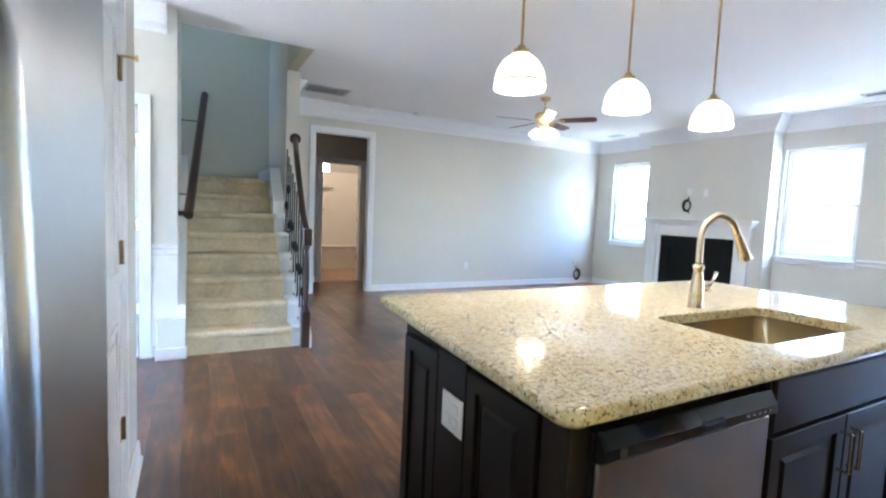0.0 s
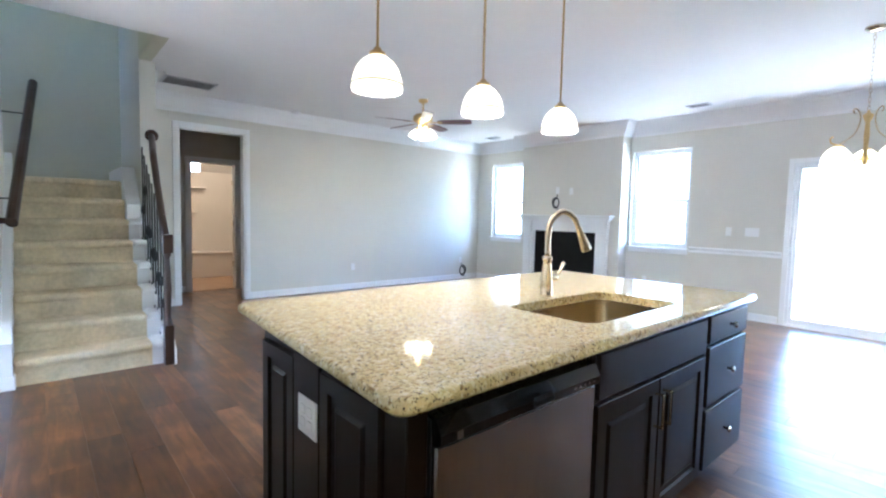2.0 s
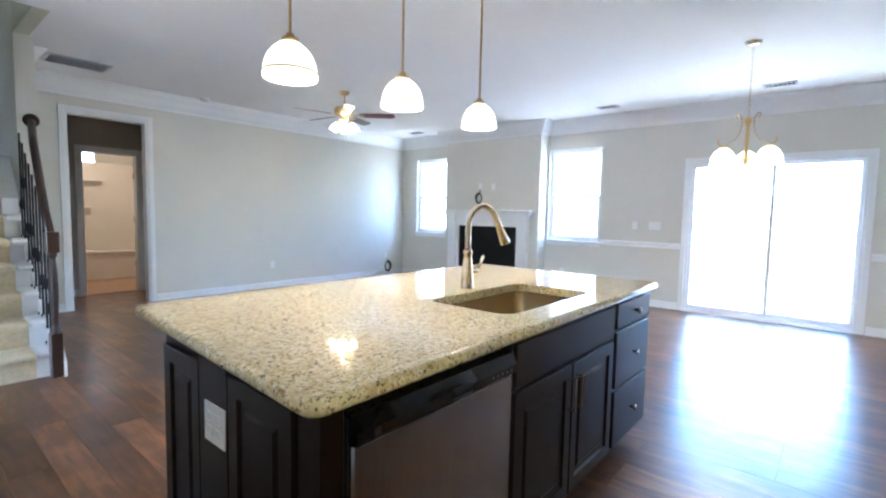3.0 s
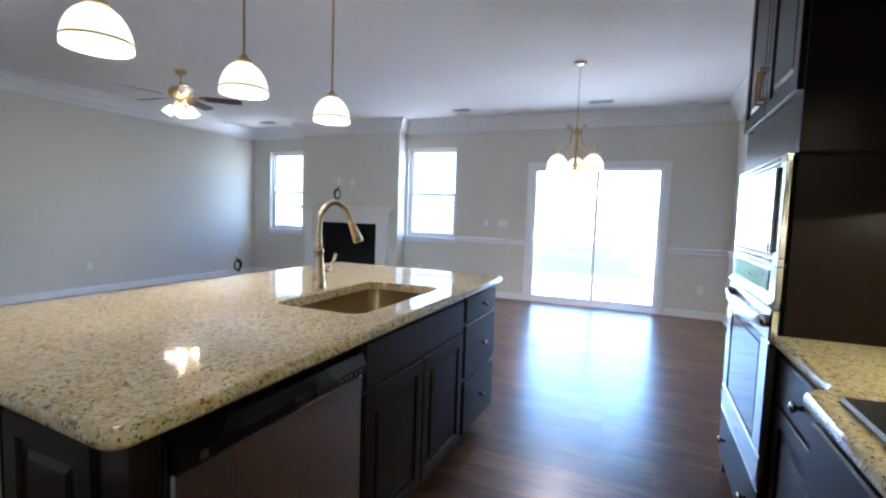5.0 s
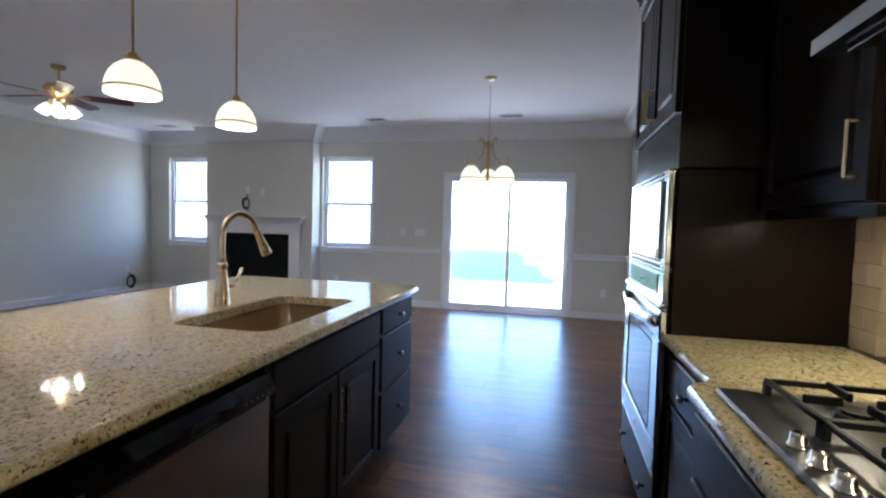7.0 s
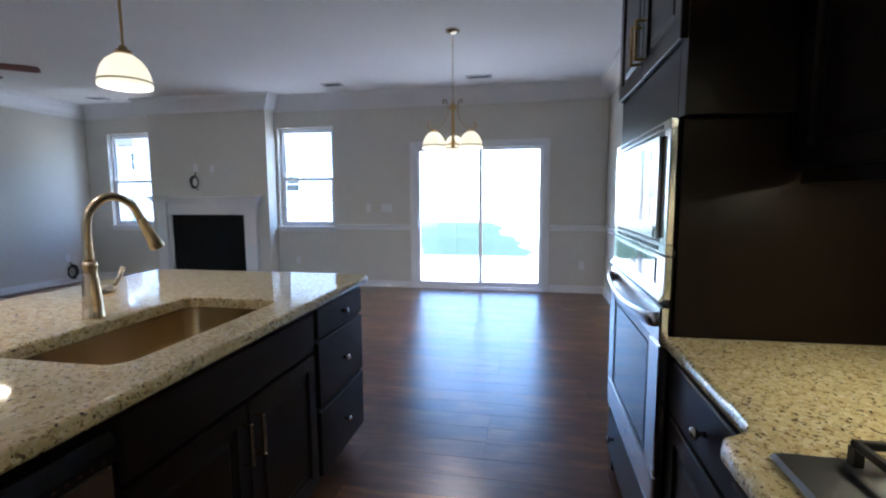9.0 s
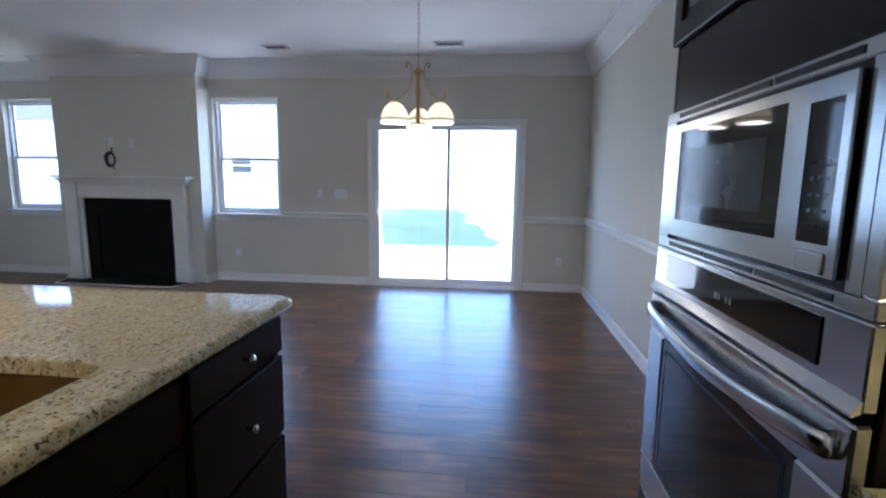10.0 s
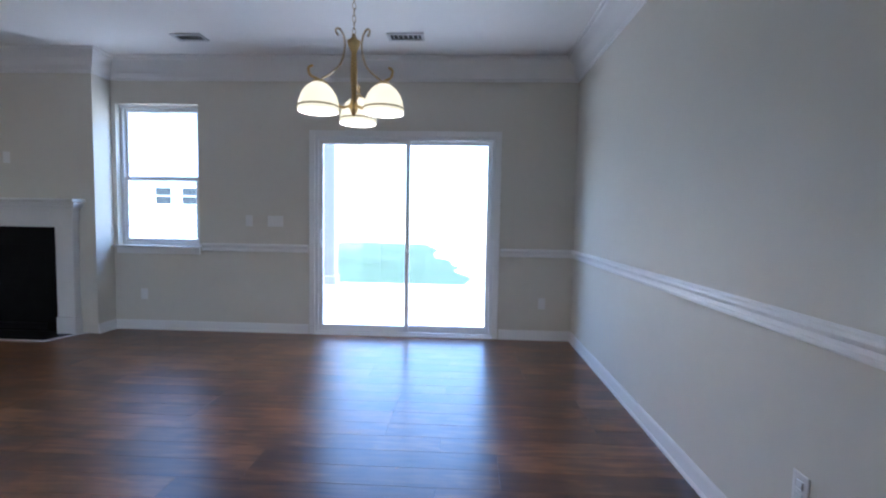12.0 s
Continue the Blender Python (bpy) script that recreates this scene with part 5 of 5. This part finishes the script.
def wall_cabinet(name, x0, x1, z0, z1, label, handles):
    c = thing(name, label, "cabinet")
    fy = -0.86
    part("body", boxes((x0, x1, SOUTH, fy - 0.001, z0, z1)), CABINET, c)
    m = (x0 + x1) / 2
    spans = ((x0 + 0.006, m - 0.003, "r"), (m + 0.003, x1 - 0.006, "l")) if handles == 2 else ((x0 + 0.006, x1 - 0.006, "l"),)
    for a, b, s in spans:
        d = part("door", shaker(bmesh.new(), "y", fy, 1, a, b, z0 + 0.006, z1 - 0.006), CABINET, c)
        part("handle", bar_pull(b - 0.03 if s == "r" else a + 0.03, fy + 0.02, z0 + 0.13, 0.13, 1), NICKEL, d, "satin nickel bar handle")
    part("light_rail", boxes((x0, x1, fy - 0.02, fy, z0 - 0.03, z0 - 0.001)), CABINET, c)
    part("cornice", prism([(SOUTH, z1), (fy, z1), (fy + 0.03, z1 + 0.02), (fy + 0.06, z1 + 0.08), (fy + 0.065, z1 + 0.1), (SOUTH, z1 + 0.1)], "x", x0, x1), CABINET, c)
    return c


wall_cabinet("wall_cabinet", 2.935, UX0 - 0.003, 1.39, 2.5, "espresso stained wall cabinet beside the hood", 1)
wall_cabinet("wall_cabinet", WESTW + 0.005, 2.145, 1.39, 2.5, "espresso stained double wall cabinet", 2)
wall_cabinet("hood_cabinet", 2.15, 2.93, 1.95, 2.5, "espresso stained wall cabinet over the range hood", 2)
hood = thing("range_hood", "stainless steel under-cabinet range hood", "range hood")
part("shell", prism([(SOUTH, 1.80), (-0.72, 1.72), (-0.70, 1.72), (-0.70, 1.755), (-0.79, 1.90), (SOUTH, 1.945)], "x", 2.16, 2.92), STEEL, hood)
part("filter", moved(boxes((2.2, 2.88, -0.19, 0.19, -0.004, 0.0)), pose(0, -0.94, 1.752, -10)), STEEL, hood)
for hx in (2.36, 2.72):
    part("hood_lamp", lathe([(0, 0), (0.035, 0), (0.035, 0.006), (0, 0.006)], 16, pose(hx, -0.80, 1.722)), STRIP, hood, "warm glowing hood lamp")
for i, (a, b) in enumerate(((2.96, 3.24), (1.4, 2.05))):
    sl = thing("strip_light", "slim warm strip light under the wall cabinet", "strip light")
    part("housing", boxes((a, b, -0.97, -0.93, 1.375, 1.389), bev=0.002), PLATE, sl)
    part("diffuser", boxes((a + 0.01, b - 0.01, -0.965, -0.935, 1.37, 1.3745)), STRIP, sl)

# backsplash: running-bond tiles
bs = tagged(part("backsplash", boxes((WESTW, TX0, SOUTH, SOUTH + 0.006, CT, 1.9)), GROUT), "beige ceramic backsplash tile in running bond", "backsplash", kind="structure")
tile_me = bpy.data.meshes.new("tile")
tb = boxes((-0.0735, 0.0735, 0, 0.006, -0.0355, 0.0355), bev=0.0015)
tb.to_mesh(tile_me)
tb.free()
tile_me.materials.append(TILE)
row = 0
z = CT + 0.04
while z < 1.40:
    x = 3.495 + (0.075 if row % 2 else 0)
    while x > 1.35:
        t = new("tile", tile_me)
        t.location = (x, SOUTH + 0.0055, z)
        t.parent = bs
        x -= 0.15
    z += 0.074
    row += 1

# ---------------------------------------------------------------- bathroom seen through the hall
structure("bath_floor", boxes((2.7, 5.2, HALL_Y, 10.6, -0.05, 0.006)), BATHFLOOR, "warm tan bathroom floor", "floor")
tub = thing("bathtub", "white bathtub with a tall moulded surround", "bathtub")
part("apron", boxes((2.72, 5.19, 9.72, 9.80, 0.006, 0.5), bev=0.012), TUB, tub)
part("rim", boxes((2.72, 5.19, 9.70, 9.86, 0.46, 0.52), bev=0.015), TUB, tub)
part("basin_floor", boxes((2.72, 5.19, 9.80, 10.5, 0.01, 0.12)), TUB, tub)
part("surround_panel", boxes((2.72, 5.19, 10.54, 10.59, 0.12, 2.1), bev=0.006), TUB, tub)
for x, w in ((3.9, 0.35), (4.1, 0.3)):
    part("moulded_shelf", boxes((x - w / 2, x + w / 2, 10.42, 10.54, 1.25 if x < 4 else 1.75, 1.28 if x < 4 else 1.78), bev=0.01), TUB, tub)
bw = tagged(new("window_3"), "small frosted bathroom window with a glowing pane", "window", kind="structure")
part("window_frame", frame_bm(3.96, 4.20, 2.06, 2.36, 0.03, 10.575, 10.598, "y"), VINYL, bw)
# pane emits light in place of daylight; the wall behind it is solid
part("pane", boxes((3.99, 4.17, 10.58, 10.59, 2.09, 2.33)), glowing("daylight_glow_glass", (0.85, 0.93, 1.0), 0.35), bw)
# out-of-view lamp added to give the bathroom its warm light
bl = thing("bath_ceiling_light", "unseen round ceiling light added to brighten the bathroom", "ceiling light", at=(4.0, 9.2, TOP))
part("base", lathe([(0, 0), (0.15, 0), (0.15, -0.02), (0, -0.02)], 24), PLATE, bl)
part("dome", lathe([(0.14, -0.02), (0.135, -0.05), (0.1, -0.085), (0.05, -0.1), (0, -0.104)], 24), glowing("lit_bath_dome", (1.0, 0.74, 0.46), 3.6), bl, smooth=True)
panel_door("bath_door", 0.67, 2.03, "white panelled bathroom door standing open", 66, pose(4.113, HALL_Y + T - 0.03, 0, 0, 0, 0))

# ---------------------------------------------------------------- outdoors
structure("ground", boxes((-3000, 3000, -3000, 3000, -0.5, -0.16)), DIRT, "pale dry ground", "ground")
structure("patio", boxes((EAST + T, 13.2, -4.0, 6.2, -0.30, -0.06), bev=0.01), CONCRETE, "pale concrete patio slab", "patio")
rng = random.Random(7)
lawn = bmesh.new()
cols, rows_ = 44, 60
grid = {}
for i in range(cols):
    for j in range(rows_):
        x = 13.1 + 16.0 * i / (cols - 1)
        u = j / (rows_ - 1)
        edge = -0.3 + 0.14 * (x - 13.1) + 0.6 * noise.noise((x * 0.6, 3.1, 0.2))
        y = edge + (24 - edge) * u
        zz = -0.15 + 0.06 * max(0, (x - 17) / 12) + 0.12 * noise.noise((x * 0.35, y * 0.35, 1.7)) * min(1, (x - 13.1) / 4)
        zz = max(zz, -0.145)
        grid[i, j] = lawn.verts.new((x, y, zz))
for i in range(cols - 1):
    for j in range(rows_ - 1):
        lawn.faces.new((grid[i, j], grid[i + 1, j], grid[i + 1, j + 1], grid[i, j + 1]))
tagged(part("lawn", lawn, GRASS, smooth=True), "patchy green back lawn rising to a low mound", "lawn", kind="structure")
post = thing("porch_post", "square porch post on the patio, greyed for its shade", "post", at=(12.9, 2.55, -0.06))
part("shaft", boxes((-0.145, 0.145, -0.145, 0.145, 0, 3.0), bev=0.008), POSTPAINT, post)
part("base", boxes((-0.17, 0.17, -0.17, 0.17, 0, 0.18), bev=0.01), POSTPAINT, post)
part("capital", boxes((-0.17, 0.17, -0.17, 0.17, 2.85, 3.0), bev=0.01), POSTPAINT, post)


def house(x, y, w, depth, h, name_label, openings):
    """A two-storey neighbour with lapped siding, gable roof and windows on the side that looks west."""
    o = thing("neighbour_house", name_label, "house", at=(x, y, -0.16))
    bm = boxes((0, depth, -w / 2, w / 2, 0, h))
    zc = 0.0
    while zc < h:
        vs = [(-0.022, zc), (-0.004, min(zc + 0.2, h)), (0, min(zc + 0.2, h)), (0, zc)]
        merge(bm, prism([(u, v) for u, v in vs], "y", -w / 2, w / 2))
        zc += 0.2
    wall = part("wall", bm, SIDING, o)
    rb = prism([(-w / 2 - 0.4, h), (0, h + w * 0.28), (w / 2 + 0.4, h)], "x", -0.4, depth + 0.4)
    part("roof", rb, ROOF, o)
    for yy, zz, ww, hh in openings:
        wf = part("window", frame_bm(yy - ww / 2, yy + ww / 2, zz, zz + hh, 0.06, -0.06, 0.0), VINYL, o)
        part("pane", boxes((-0.03, -0.024, yy - ww / 2 + 0.06, yy + ww / 2 - 0.06, zz + 0.06, zz + hh - 0.06)), DARKPANE, wf)
        part("meeting_rail", boxes((-0.05, -0.02, yy - ww / 2 + 0.06, yy + ww / 2 - 0.06, zz + hh / 2 - 0.02, zz + hh / 2 + 0.02)), VINYL, wf)
    return o


house(22, 12.5, 12.5, 9, 5.6, "white sided two-storey house beyond the lawn", ((-0.7, 1.75, 0.75, 0.75), (-1.9, 1.75, 1.0, 0.75), (3.5, 3.4, 0.9, 1.3)))
house(34, 33, 13, 9, 5.6, "white sided two-storey house behind the fence", ((-3, 1.0, 1.0, 1.4), (2.5, 1.0, 1.0, 1.4), (-3, 3.7, 1.0, 1.4), (2.5, 3.7, 1.0, 1.4)))
fe = thing("garden_fence", "pale vinyl privacy fence behind the lawn", "fence")
for i in range(16):
    y = 18.9 + i * 2.0
    part("post", boxes((23.9, 24.03, y - 0.065, y + 0.065, -0.16, 1.9), bev=0.01), FENCE, fe)
    if i < 15:
        for k in range(8):
            a = y + 0.065 + k * 0.234
            part("board", boxes((23.95, 23.98, a, a + 0.228, 0.05, 1.75)), FENCE, fe)
        for zz in (0.0, 1.7):
            part("rail", boxes((23.93, 24.0, y + 0.065, y + 1.935, zz, zz + 0.12)), FENCE, fe)

# ---------------------------------------------------------------- floor boards
sub = structure("floor", boxes((-2.2, EAST + 0.02, SOUTH, NORTH + T, -0.12, -0.004), (2.3, 5.2, NORTH + T, HALL_Y, -0.12, -0.004)), VOID, "dark walnut plank floor", "floor")
PW = 0.165
rest = bmesh.new()
plank_meshes = {}
count = 0
rng = random.Random(11)


def plank_mesh(L):
    key = round(L, 2)
    if key not in plank_meshes:
        bm = boxes((0.0003, PW - 0.0003, 0.0003, key - 0.0003, -0.004, 0.0), bev=0.0007)
        me = bpy.data.meshes.new("plank")
        bm.to_mesh(me)
        bm.free()
        me.materials.append(PLANK)
        plank_meshes[key] = me
    return plank_meshes[key], key


x = -2.2
while x < EAST - 0.005:
    wdt = min(PW, EAST - x)
    y0, y1 = SOUTH, (HALL_Y if 2.3 < x < 5.1 else NORTH)
    y = y0 - rng.choice((0.0, 0.3, 0.6, 0.9))
    while y < y1 - 0.01:
        L = 1.22
        a, b = max(y, y0), min(y + L, y1)
        near = 1.0 < x < 8.7 and wdt > PW - 1e-4 and -1.0 < (a + b) / 2 < 5.4 and count < 300
        if b - a > 0.02:
            if near:
                me, key = plank_mesh(b - a)
                o = new("plank", me)
                o.location = (x, a, 0)
                o.parent = sub
                count += 1
            else:
                box(rest, x + 0.0009, x + wdt - 0.0009, a + 0.0009, b - 0.0009, -0.004, 0.0)
        y += L
    x += PW
tagged(part("planks", rest, PLANKS, sub), kind="stuff")
